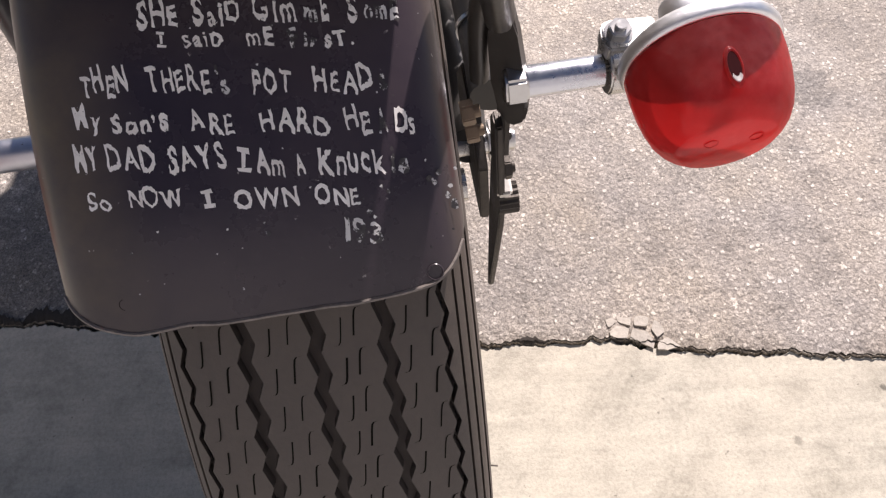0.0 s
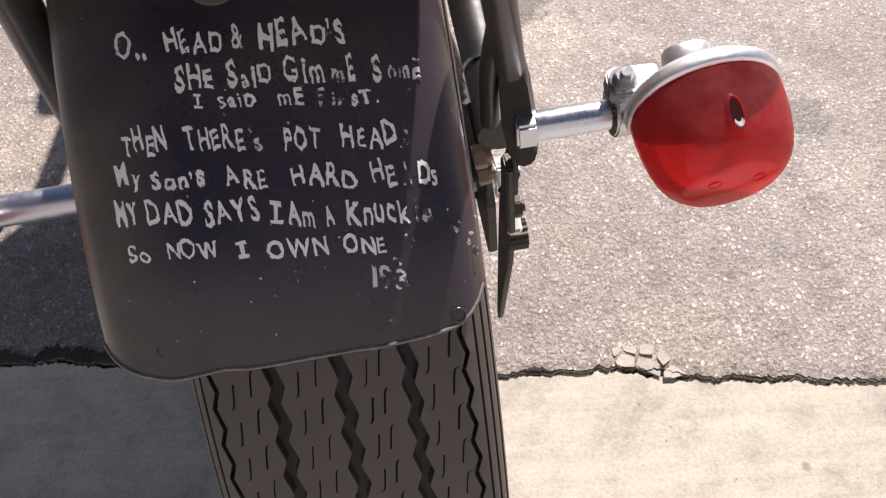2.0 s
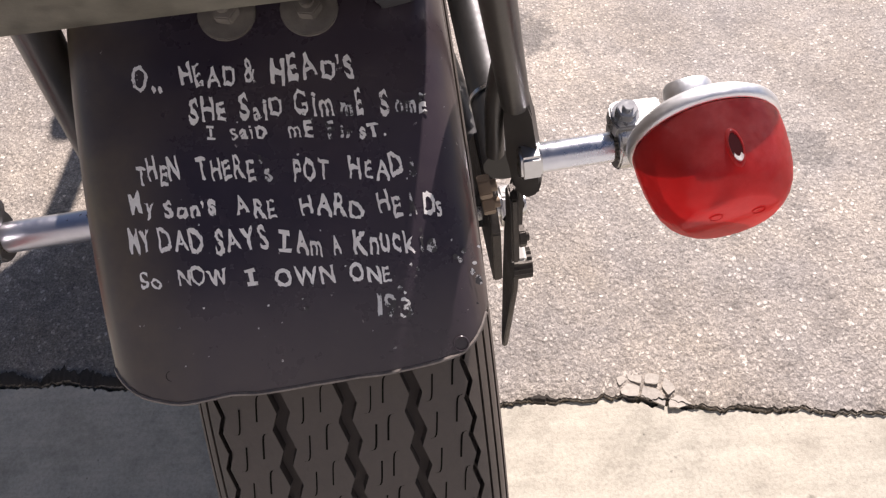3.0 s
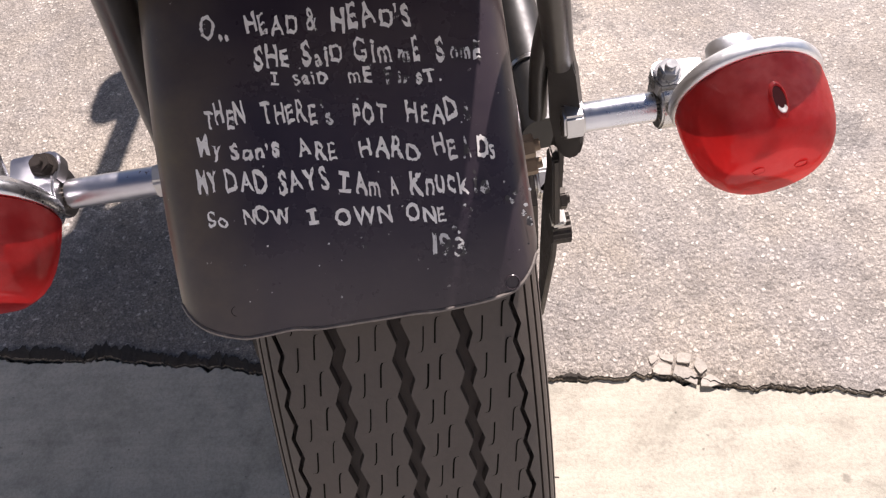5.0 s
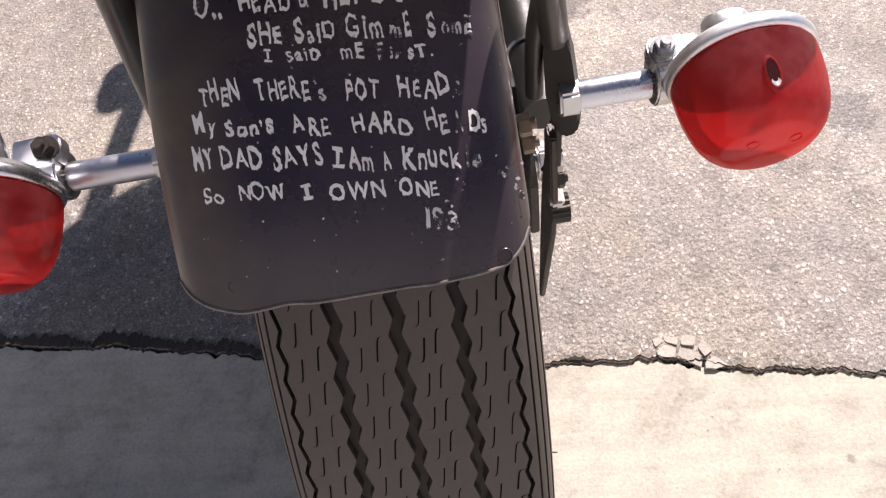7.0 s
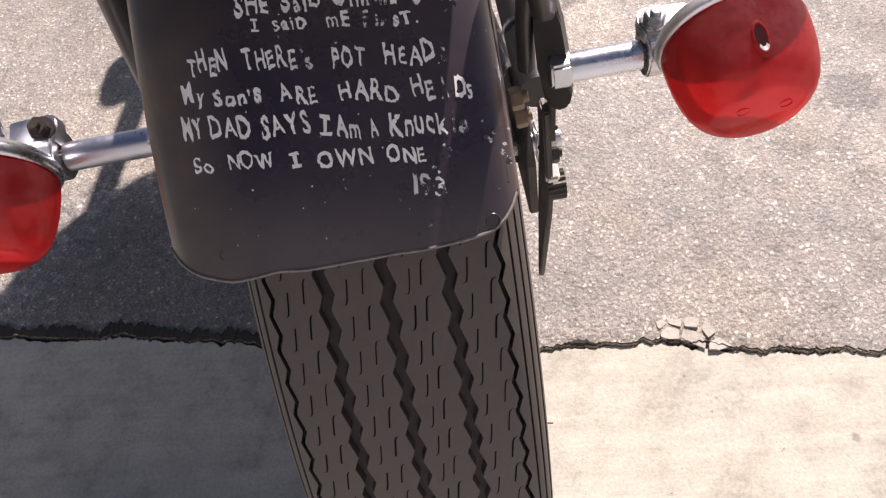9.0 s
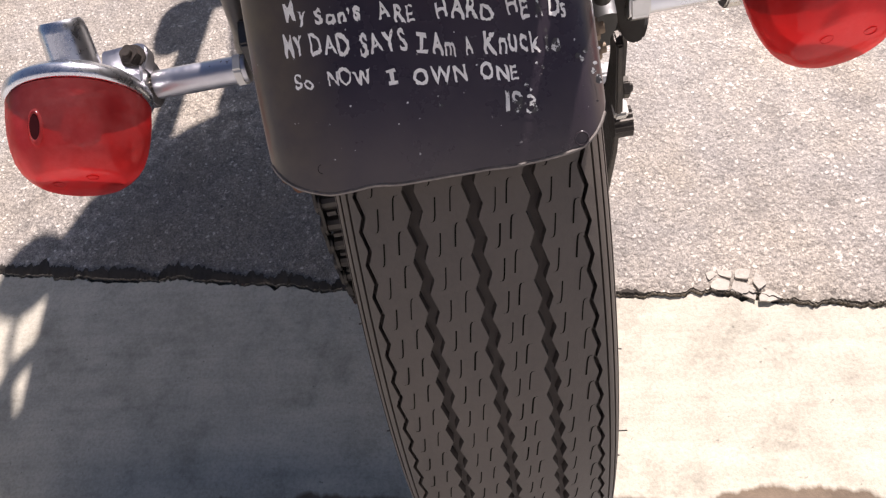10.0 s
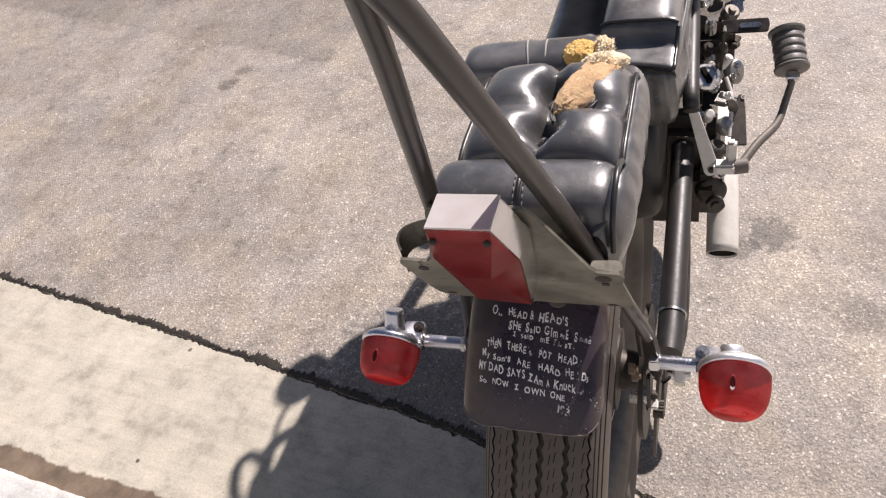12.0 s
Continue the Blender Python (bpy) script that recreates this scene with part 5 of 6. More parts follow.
for u in (0.0035, 0.0105):
    arc = smooth_path([(u, -0.120, 0.7800), (u, -0.132, 0.7862), (u, -0.148, 0.7874), (u, -0.163, 0.7845), (u, -0.174, 0.776)], 5)
    for p, q in zip(arc[::2], arc[1::2]):
        bm = bmesh.new()
        tube(bm, [p, (p + q) / 2 + Vector((0, 0, 0.0003)), q], 0.00045, seg=6, per=2)
        part("stitch", bm, M["scuff"], seat)
part("torn_foam", lump((0.0405, -0.035, 0.7845), (0.0185, 0.043, 0.0125), 3, 0.12, -24), M["foam"], seat, "brown foam showing through torn leather")
part("torn_foam", fray((0.0490, -0.010, 0.7900), (0.0100, 0.011, 0.0060), 8, 260), M["pale"], seat, "frayed tan foam standing up in the tear")
part("torn_foam", fray((0.0290, -0.052, 0.7865), (0.0060, 0.009, 0.0042), 31, 80), M["pale"], seat, "pale tuft of frayed foam")
part("torn_foam", lump((0.051, 0.001, 0.7855), (0.021, 0.011, 0.0065), 9, 0.14), M["pale"], seat, "pale foam slab at the cushion's edge")
for way, seed in ((1, 2), (-1, 5)):
    lip = []
    for i in range(11):
        k = -1 + 0.2 * i
        lip.append(Vector((0.039 + way * (0.0185 * math.sqrt(max(0.0, 1 - 0.85 * k * k)) + 0.0016 * noise.noise((i * 0.9, seed, 0))) - 0.36 * 0.036 * -k, -0.042 + 0.038 * k, 0.7868 - 0.004 * abs(k) + 0.0012 * noise.noise((i * 1.3, seed, 5)))))
    bm = bmesh.new()
    tube(bm, lip, (0.0022, 0.0014), seg=8, per=4, flat=0.6)
    part("torn_lip", bm, M["leather"], seat)
# rider's seat, lower and wider
for u, lean in ((-0.050, 0.006), (-0.030, 0.003)):
    bm = bmesh.new()
    tube(bm, [(u + lean * math.cos(a), 0.125 - 0.0352 * math.cos(a), 0.692 + 0.0362 * math.sin(a)) for a in (radians(20 * k) for k in range(10))], 0.0011, seg=8)
    part("crease", bm, M["scuff"], seat)
part("rider_bolster", roll((-0.122, 0.125, 0.690), (0.040, 0.125, 0.694), 0.034, 0.035, dents=0.03), M["leather"], seat)
part("torn_foam", lump((0.008, 0.114, 0.714), (0.023, 0.023, 0.0205), 14, 0.14), M["yellow"], seat, "bright yellow foam in a tear of the bolster")
part("torn_foam", fray((0.0325, 0.112, 0.7270), (0.0095, 0.016, 0.0095), 21, 130), M["pale"], seat, "pale frayed foam beside the tear")
part("rider_cushion", cushion(-0.070, 0.016, 0.14, 0.56, 0.56, 0.685, 5, 5, sag=0.02), M["leather"], seat)
part("rider_pad", cushion(0.012, 0.100, 0.188, 0.46, 0.655, 0.712, 4, 5), M["leather"], seat)
# the scooped rear face under the pad's seam runs out to a pointed lip
bm = bmesh.new()
face = smooth_path([(0, 0.206, 0.7060), (0, 0.197, 0.7025), (0, 0.189, 0.6930), (0, 0.181, 0.6860), (0, 0.170, 0.6838), (0, 0.156, 0.6832), (0, 0.147, 0.6805), (0, 0.150, 0.6700)], 5)
grid = []
for i in range(33):
    k = -1 + 2 * i / 32
    lean = 0.006 * (1 - k) - 0.004 * max(0.0, k) ** 3
    side = max(0.0, 1 - abs(k) ** 5) ** 0.2
    row = []
    for p in face:
        j = (p.y - 0.146) / 0.060
        u = 0.057 + k * (0.0425 + 0.002 * j)
        row.append(bm.verts.new((u, p.y + lean * (1 - j), 0.660 + (p.z - 0.660) * (0.55 + 0.45 * side) + 0.0008 * noise.noise((u * 50, p.y * 50, 6)))))
    grid.append(row)
for ra, rb in zip(grid, grid[1:]):
    for q in range(len(ra) - 1):
        bm.faces.new((ra[q], ra[q + 1], rb[q + 1], rb[q]))
rim_edge = [r_[-4].co.copy() for r_ in grid[1:-1]]
side_edge = [v.co.copy() for v in grid[-2]][::-1]
top_edge = [r_[3].co + Vector((0, 0, 0.0012)) for r_ in grid[1:-1]]
part("pad_face", bm, M["leather"], seat)
bm = bmesh.new()
tube(bm, rim_edge[::4] + side_edge[6::6], 0.0024, seg=10, per=3)
part("piping", bm, M["piping"], seat)
bm = bmesh.new()
tube(bm, top_edge[::3], 0.0022, seg=10, per=3)
part("piping", bm, M["piping"], seat)
# leather skirt draping below the lip, puckered, drawn in at its foot
bm = bmesh.new()
drape = [(0.672, 0.152, 1.00), (0.655, 0.149, 1.02), (0.632, 0.150, 1.05), (0.606, 0.158, 1.04), (0.585, 0.170, 0.98), (0.574, 0.185, 0.90)]
grid = []
for i in range(41):
    k = i / 40
    row = []
    for w, v0, wide in drape:
        fold = 0.003 * noise.noise((k * 9, w * 26, 3)) + 0.0015 * noise.noise((k * 24, w * 60, 5))
        u = 0.018 + min(1.0, k / 0.60) * 0.084 * wide - 0.012 * (1 - min(1.0, abs(k - 0.60) / 0.10)) * 0.5
        v = v0 + fold + (0.0 if k < 0.60 else (k - 0.60) / 0.40 * 0.26) + (0.008 * math.exp(-((k - 0.60) / 0.06) ** 2))
        row.append(bm.verts.new((u + (fold if k > 0.60 else 0.0), v, w + 0.4 * fold)))
    grid.append(row)
for ra, rb in zip(grid, grid[1:]):
    for q in range(len(ra) - 1):
        bm.faces.new((ra[q], ra[q + 1], rb[q + 1], rb[q]))
skirt = part("seat_skirt", bm, M["leather"], seat)
sol = skirt.modifiers.new("hide", "SOLIDIFY")
sol.thickness, sol.offset = 0.003, -1
bm = bmesh.new()
tube(bm, [(0.113, 0.19, 0.590), (0.111, 0.22, 0.606), (0.104, 0.40, 0.618), (0.09, 0.58, 0.63)], 0.0095, seg=16)
part("seat_rail", bm, M["frame"], seat)
# left foot peg
bm = bmesh.new()
tube(bm, [(-0.235, 0.43, 0.503), (-0.298, 0.43, 0.512)], 0.0060, seg=14)
peg = part("foot_peg", bm, M["tube"], bike, "dark foot peg folded out on a bracket")
bm = bmesh.new()
lathe(bm, [(0, 0), (0, 0.0085), (0.014, 0.0085), (0.014, 0)], (-0.290, 0.43, 0.5108), (-1, 0, 0.14), 16)
part("peg_end", bm, M["glossrubber"], peg)
bm = bmesh.new()
tube(bm, [(-0.240, 0.43, 0.502), (-0.150, 0.43, 0.487), (-0.085, 0.43, 0.475)], 0.0050, seg=12)
part("peg_rod", bm, M["dull"], peg)
bm = bmesh.new()
tube(bm, [(-0.277, 0.432, 0.497), (-0.204, 0.43, 0.425), (-0.10, 0.43, 0.33)], 0.0075, seg=12, flat=0.6)
part("peg_bracket", bm, M["tube"], peg)

# ---- frame and right side ----
bm = bmesh.new()
tube(bm, [(0.1005, -0.045, 0.432), (0.1010, 0.03, 0.438), (0.0965, 0.38, 0.470), (0.086, 0.62, 0.492), (0.05, 0.86, 0.62)], 0.0150, seg=22)
stay = part("frame_stay", bm, M["frame"], bike, "black frame tube along the right side")
bm = bmesh.new()
lathe(bm, [(0, 0.0150), (0, 0.0162), (0.003, 0.0164), (0.003, 0.0150)], (0.1012, 0.006, 0.4362), (0.0, 1, 0.06), 24)
part("collar", bm, M["dull"], stay)
bm = bmesh.new()
tube(bm, [(-0.109, -0.045, 0.432), (-0.110, 0.03, 0.438), (-0.1005, 0.38, 0.470), (-0.088, 0.62, 0.492), (-0.05, 0.86, 0.62)], 0.0150, seg=22)
part("frame_stay", bm, M["frame"], bike)
for s in (1, -1):
    bm = bmesh.new()
    tube(bm, [(0.088 * s, -0.005, 0.335), (0.10 * s, 0.12, 0.27), (0.09 * s, 0.40, 0.20), (0.07 * s, 0.62, 0.19)], 0.0135, seg=18)
    part("lower_stay", bm, M["frame"], bike)
    bm = bmesh.new()
    prism(bm, [(-0.055, -0.022), (0.03, -0.028), (0.05, 0.02), (0.02, 0.06), (-0.02, 0.055), (-0.05, 0.03)], 0.007, axes((0.092 * s, 0.0, 0.335), (0, 1, 0), (0, 0, 1)), 0.001)
    part("axle_plate", bm, M["grease"], bike)
bm = bmesh.new()
lathe(bm, [(-0.125, 0), (-0.125, 0.009), (0.118, 0.009), (0.118, 0)], AXLE, (1, 0, 0), 16)
axle = part("axle", bm, M["dull"], bike)
hex_bolt(axle, (-0.116, -0.060, 0.363), (-1, 0, 0), 0.017, 0.015, M["rust"], "axle_nut", washer=0.021)
hex_bolt(axle, (0.103, 0, AXLE.z), (1, 0, 0), 0.017, 0.014, M["dull"], "axle_nut")
# brake anchor hardware beside the tyre on the right
bm = bmesh.new()
prism(bm, [(0.000, 0.126), (0.012, 0.128), (0.022, 0.10), (0.026, 0.05), (0.018, 0.012), (0.004, -0.048), (0.000, -0.056), (-0.004, -0.050), (-0.008, -0.010), (-0.014, 0.04), (-0.010, 0.09)], 0.0034, axes((0.0900, -0.104, 0.360), (0.05, 1, 0), (0.05, 0, 1)), 0.0008)
anchor = part("brake_anchor", bm, M["grease"], bike, "dark pointed steel brake anchor plate")
bm = bmesh.new()
prism(bm, [(-0.008, -0.034), (0.006, -0.036), (0.010, -0.028), (0.010, 0.006), (0.004, 0.014), (-0.006, 0.012)], 0.004, axes((0.0880, -0.124, 0.492), (0, 1, -0.1), (0, 0.1, 1)), 0.001)
part("anchor_link", bm, M["grease"], anchor)
hex_bolt(anchor, (0.0905, -0.126, 0.470), (1, 0, 0), 0.0062, 0.0040, M["grease"])
bm = bmesh.new()
ring = []
for i in range(36):
    k, r = 2 * math.pi * i / 36, 0.0098 if i % 2 else 0.0088
    ring.append((r * math.cos(k), r * math.sin(k)))
prism(bm, ring, 0.011, axes((0.0955, -0.113, 0.425), (0, 1, 0), (0, 0, 1)), 0)
part("knurled_knob", bm, M["grease"], anchor)
bm = bmesh.new()
box(bm, (0.008, 0.010, 0.007), axes((0.0920, -0.121, 0.446), (1, 0, 0), (0, 1, 0.3)), 0.0012)
part("bright_clip", bm, M["silver"], anchor)
for u, v, w, r in ((0.0745, -0.130, 0.520, 0.0060), (0.0765, -0.127, 0.503, 0.0056)):
    hex_bolt(anchor, (u - 0.004, v, w), (1, 0, 0.1), r, 0.006, M["bronze"], "bronze_nut")
bm = bmesh.new()
lathe(bm, [(0, 0), (0, 0.011), (0.022, 0.011), (0.022, 0)], (0.057, -0.057, 0.362), (1, 0, 0), 18)
part("spacer", bm, M["dull"], anchor)
bm = bmesh.new()
lathe(bm, [(-0.003, 0.05), (-0.003, 0.085), (0.003, 0.085), (0.003, 0.05), (-0.003, 0.05)], (0.070, 0, AXLE.z), (1, 0, 0), 64)
part("brake_disc", bm, M["grease"], bike)
# bracket plate between chain and tyre
bm = bmesh.new()
prism(bm, [(-0.0075, -0.034), (0.0075, -0.034), (0.0075, 0.040), (-0.0075, 0.040)], 0.004, axes((-0.0655, -0.150, 0.384), (1, 0, 0), (0, 0.25, 1)), 0.001)
guard = part("chain_guard", bm, M["cast"], bike, "small bright metal guard beside the chain")
# exhaust, turned down towards its open end
bm = bmesh.new()
pth = [(0.1555, 0.2850, 0.2455), (0.1530, 0.370, 0.2880), (0.150, 0.440, 0.307), (0.146, 0.56, 0.295), (0.135, 0.72, 0.265), (0.11, 0.84, 0.33)]
tube(bm, pth, 0.0235, seg=32, caps=False)
pipe = part("exhaust_pipe", bm, M["aluminised"], bike, "pale dull-silver exhaust pipe with a dark open end")
sol = pipe.modifiers.new("wall", "SOLIDIFY")
sol.thickness, sol.offset = 0.0018, -1
# black core just inside the mouth stands in for the shade in the pipe
bm = bmesh.new()
tube(bm, [(0.1554, 0.2880, 0.2468), (0.1530, 0.370, 0.2880), (0.150, 0.44, 0.307)], 0.0212, seg=28)
part("dark_core", bm, M["sipe"], pipe)
# gearbox, kick starter and levers
bm = bmesh.new()
box(bm, (0.11, 0.24, 0.20), axes((0.085, 0.40, 0.40), (1, 0, 0), (0, 1, 0)), 0.02)
lathe(bm, [(0.0, 0.0), (0.0, 0.036), (0.012, 0.038), (0.018, 0.033), (0.020, 0.0)], (0.128, 0.31, 0.43), (1, 0, 0), 36)
lathe(bm, [(0.0, 0.0), (0.0, 0.020), (0.014, 0.020), (0.018, 0.015), (0.018, 0.0)], (0.134, 0.262, 0.405), (0.3, -0.9, 0.3), 28)
gear = part("gearbox", bm, M["grease"], bike, "greasy gearbox with bright cast covers")
bm = bmesh.new()
lathe(bm, [(0.0, 0.0), (0.0, 0.0185), (0.006, 0.0195), (0.0095, 0.017), (0.0095, 0.0135), (0.008, 0.013), (0.008, 0.0)], (0.124, 0.326, 0.540), (0.2, -0.45, 1), 32)
cap = part("filler_cap", bm, M["dull"], gear)
bm = bmesh.new()
box(bm, (0.007, 0.022, 0.004), axes((0.1257, 0.3222, 0.5490), (0.8, 0.5, 0.07), (-0.5, 0.8, 0.45)), 0.0008)
part("cap_slot", bm, M["sipe"], cap)
bm = bmesh.new()
lathe(bm, [(0.0, 0.0), (0.0, 0.012), (0.018, 0.013), (0.021, 0.009), (0.021, 0.0)], (0.138, 0.272, 0.455), (0.3, -0.2, 1), 24)
part("end_cover", bm, M["grease"], gear)
bm = bmesh.new()
box(bm, (0.046, 0.050, 0.070), axes((0.130, 0.268, 0.405), (1, 0, 0), (0, 1, 0.2)), 0.015)
part("cover", bm, M["grease"], gear)
hex_bolt(gear, (0.142, 0.232, 0.405), (0.2, -1, 0.3), 0.013, 0.010, M["grease"], "drain_plug")
top, foot = Vector((0.107, 0.268, 0.545)), Vector((0.136, 0.245, 0.455))
bm = bmesh.new()
prism(bm, [(-0.010, -0.004), (-0.006, -0.010), (0.006, -0.010), (0.010, -0.002), (0.006, 0.092), (0.0, 0.098), (-0.005, 0.092)], 0.006, axes(foot, (0.97, 0.0, 0.30), top - foot), 0.0012)
lever = part("release_lever", bm, M["silver"], gear, "pale worn cast lever")
bm = bmesh.new()
box(bm, (0.015, 0.014, 0.012), axes(top, (1, 0, 0), (0, 1, 0)), 0.002)
part("lever_end", bm, M["silver"], lever)
hex_bolt(lever, foot + Vector((0, -0.003, 0.0)), (0, -1, 0.3), 0.0045, 0.003, M["grease"])
bm = bmesh.new()
prism(bm, [(-0.011, 0.0), (0.010, 0.0), (0.0065, 0.052), (0.004, 0.069), (0.0, 0.072), (-0.004, 0.069), (-0.0055, 0.052)], 0.005, axes((0.169, 0.270, 0.473), (1, 0, 0), Vector((0.004, 0.060, 0.036))), 0.001)
pedal = part("pedal_lever", bm, M["worn"], gear, "tapered dull brown lever with a hole")
bm = bmesh.new()
lathe(bm, [(0.0, 0.0028), (0.0012, 0.0032), (0.0012, 0.0020), (0.0, 0.0018)], (0.1727, 0.3262, 0.5095), (0, -0.5, 0.85), 14)
part("lever_eye", bm, M["silver"], pedal)
bm = bmesh.new()
box(bm, (0.028, 0.018, 0.016), axes((0.153, 0.243, 0.459), (1, 0, 0), (0, 1, 0)), 0.003)
box(bm, (0.013, 0.013, 0.034), axes((0.160, 0.250, 0.480), (1, 0, 0), (0, 1, 0)), 0.003)
part("lever_clamp", bm, M["silver"], gear)
bm = bmesh.new()
tube(bm, [(0.150, 0.350, 0.525), (0.158, 0.325, 0.508), (0.157, 0.28, 0.480)], 0.0028, seg=10)
part("linkage_rod", bm, M["silver"], gear)
bm = bmesh.new()
prism(bm, [(-0.03, -0.009), (0.025, -0.009), (0.027, 0.0), (0.025, 0.009), (-0.03, 0.009)], 0.004, axes((0.172, 0.352, 0.600), (1, 0, 0), (0, 0.8, 0.6)), 0.001)
prism(bm, [(-0.009, -0.07), (0.009, -0.07), (0.009, 0.0), (-0.009, 0.0)], 0.004, axes((0.146, 0.350, 0.602), (0, 1, 0.2), (0.05, 0, 1)), 0.001)
part("slotted_tab", bm, M["grease"], gear)
bm = bmesh.new()
prism(bm, [(-0.011, -0.0032), (0.011, -0.0032), (0.013, 0), (0.011, 0.0032), (-0.011, 0.0032), (-0.013, 0)], 0.0006, axes((0.176, 0.3505, 0.6022), (1, 0, 0), (0, 0.8, 0.6)), 0)
part("slot", bm, M["dull"], gear)
bm = bmesh.new()
tube(bm, [(0.172, 0.246, 0.458), (0.192, 0.285, 0.463), (0.217, 0.328, 0.463), (0.228, 0.365, 0.474), (0.235, 0.386, 0.490)], (0.0072, 0.0058), seg=16, flat=0.8)
kick = part("kick_starter", bm, M["dusty"], bike, "worn dull kick starter arm with a black rubber pedal")
bm = bmesh.new()
lathe(bm, [(0, 0), (0, 0.010), (0.016, 0.010), (0.018, 0.007), (0.018, 0)], (0.164, 0.244, 0.458), (1, 0.2, 0), 20)
part("shaft_boss", bm, M["dusty"], kick)
bm = bmesh.new()
box(bm, (0.018, 0.014, 0.014), axes((0.235, 0.389, 0.496), (1, 0, 0), (0, 1, 0.4)), 0.003)
part("pedal_clamp", bm, M["chrome"], kick)
bm = bmesh.new()
prof = [(0, 0), (0, 0.020), (0.001, 0.0225), (0.004, 0.0232), (0.006, 0.0215)]
for k in range(4):
    h = 0.008 + 0.0115 * k
    prof += [(h, 0.0198), (h + 0.0012, 0.0212), (h + 0.0070, 0.0208), (h + 0.0085, 0.0200), (h + 0.0095, 0.0186), (h + 0.0105, 0.0186)]
prof += [(0.0545, 0.0195), (0.056, 0.0238), (0.059, 0.0240), (0.0605, 0.022), (0.0605, 0)]
lathe(bm, prof, (0.2345, 0.394, 0.502), (-0.14, 0.82, 0.50), 32)
part("pedal_rubber", bm, M["glossrubber"], kick, "ribbed black rubber pedal")

bm = bmesh.new()
box(bm, (0.070, 0.15, 0.085), axes((0.118, 0.405, 0.335), (1, 0, 0), (0, 1, 0)), 0.012)
part("side_cover", bm, M["grease"], gear)
bm = bmesh.new()
box(bm, (0.09, 0.20, 0.14), axes((0.115, 0.50, 0.50), (1, 0, 0), (0, 1, 0)), 0.018)
upper = part("upper_case", bm, M["grease"], gear)
for u, v, w, r, h, ax, mt in ((0.150, 0.43, 0.57, 0.016, 0.012, (0.4, -0.3, 1), "worn"), (0.138, 0.47, 0.575, 0.013, 0.016, (0, 0, 1), "dull"), (0.158, 0.40, 0.50, 0.024, 0.010, (1, -0.4, 0.4), "cast"), (0.150, 0.30, 0.48, 0.017, 0.012, (0.5, -0.5, 0.8), "cast"), (0.128, 0.385, 0.575, 0.010, 0.020, (0, -0.4, 1), "dull"), (0.162, 0.35, 0.46, 0.013, 0.010, (1, -0.2, 0.5), "dull"), (0.118, 0.44, 0.585, 0.015, 0.010, (0, 0, 1), "dull")):
    bm = bmesh.new()
    lathe(bm, [(0, 0), (0, r * 0.75), (h * 0.7, r * 0.75), (h, r * 0.6), (h, r * 0.35), (h * 1.3, r * 0.3), (h * 1.3, 0)], (u, v, w), ax, 22)
    part("fitting", bm, M[mt], gear)
for u, v, w in ((0.160, 0.44, 0.545), (0.162, 0.37, 0.53), (0.160, 0.33, 0.50), (0.155, 0.29, 0.44), (0.163, 0.44, 0.38), (0.160, 0.34, 0.385), (0.148, 0.262, 0.43), (0.120, 0.30, 0.50)):
    hex_bolt(gear, (u, v, w), (0.6, -0.4, 0.7), 0.0055, 0.005, M["dull"], "case_bolt")
bm = bmesh.new()
tube(bm, [(0.112, 0.34, 0.55), (0.108, 0.42, 0.60), (0.115, 0.52, 0.62)], 0.0045, seg=10)
part("hose", bm, M["glossrubber"], gear)
bm = bmesh.new()
tube(bm, [(0.094, -0.10, 0.455), (0.101, -0.088, 0.445), (0.104, -0.070, 0.424), (0.101, -0.060, 0.404), (0.096, -0.06, 0.395)], 0.0014, seg=8)
part("signal_wire", bm, M["sipe"], bike)

# small clutter of nuts, unions and clips over the gearbox
r = random.Random(12)
for i in range(34):
    u, v = r.uniform(0.112, 0.162), r.uniform(0.285, 0.50)
    w = 0.505 + 0.30 * (v - 0.285) + r.uniform(-0.02, 0.02)
    ax = (r.uniform(-0.3, 0.8), r.uniform(-0.9, 0.1), 1.0)
    size = r.uniform(0.0035, 0.0085)
    if i % 3 == 0:
        hex_bolt(gear, (u, v, w), ax, size, size * 1.3, M[r.choice(("dull", "worn", "cast", "silver"))], "union_nut", washer=size * 1.25)
    else:
        bm = bmesh.new()
        if i % 3 == 1:
            lathe(bm, [(-0.012, 0), (-0.012, size), (size * 0.9, size), (size * 1.2, size * 0.7), (size * 1.2, 0)], (u, v, w), ax, 16)
            part("plug", bm, M[r.choice(("cast", "worn", "silver", "grease"))], gear)
        else:
            box(bm, (size * 2.4, size * 1.4, size * 3), axes((u, v, w - size), (1, r.uniform(-0.5, 0.5), 0), ax), size * 0.25)
            part("clip", bm, M[r.choice(("grease", "worn", "cast", "dull"))], gear)

# oil tank under the seat
part("oil_tank", roll((-0.078, 0.245, 0.485), (0.078, 0.245, 0.485), 0.078, 0.095, power=2.3), M["frame"], bike, "black oil tank under the seat")

# ---- front of the motorcycle, seen by its shadow ----
bm = bmesh.new()
bmesh.ops.create_uvsphere(bm, u_segments=40, v_segments=24, radius=1.0)
for v in bm.verts:
    v.co.y = math.copysign(abs(v.co.y) ** 0.45, v.co.y)
    k = (v.co.y + 1) / 2
    # the unseen tank's width is drawn out to fit the ground shadow's edge
    v.co.x *= 0.265 * float(np.interp(k, (0.0, 0.2, 0.36, 0.5, 0.65, 0.74, 0.82, 0.90, 0.95, 1.0), (0.78, 0.84, 0.82, 0.85, 0.82, 0.84, 0.86, 0.74, 0.60, 0.42)))
    v.co.z *= 0.105
    v.co.y *= 0.36
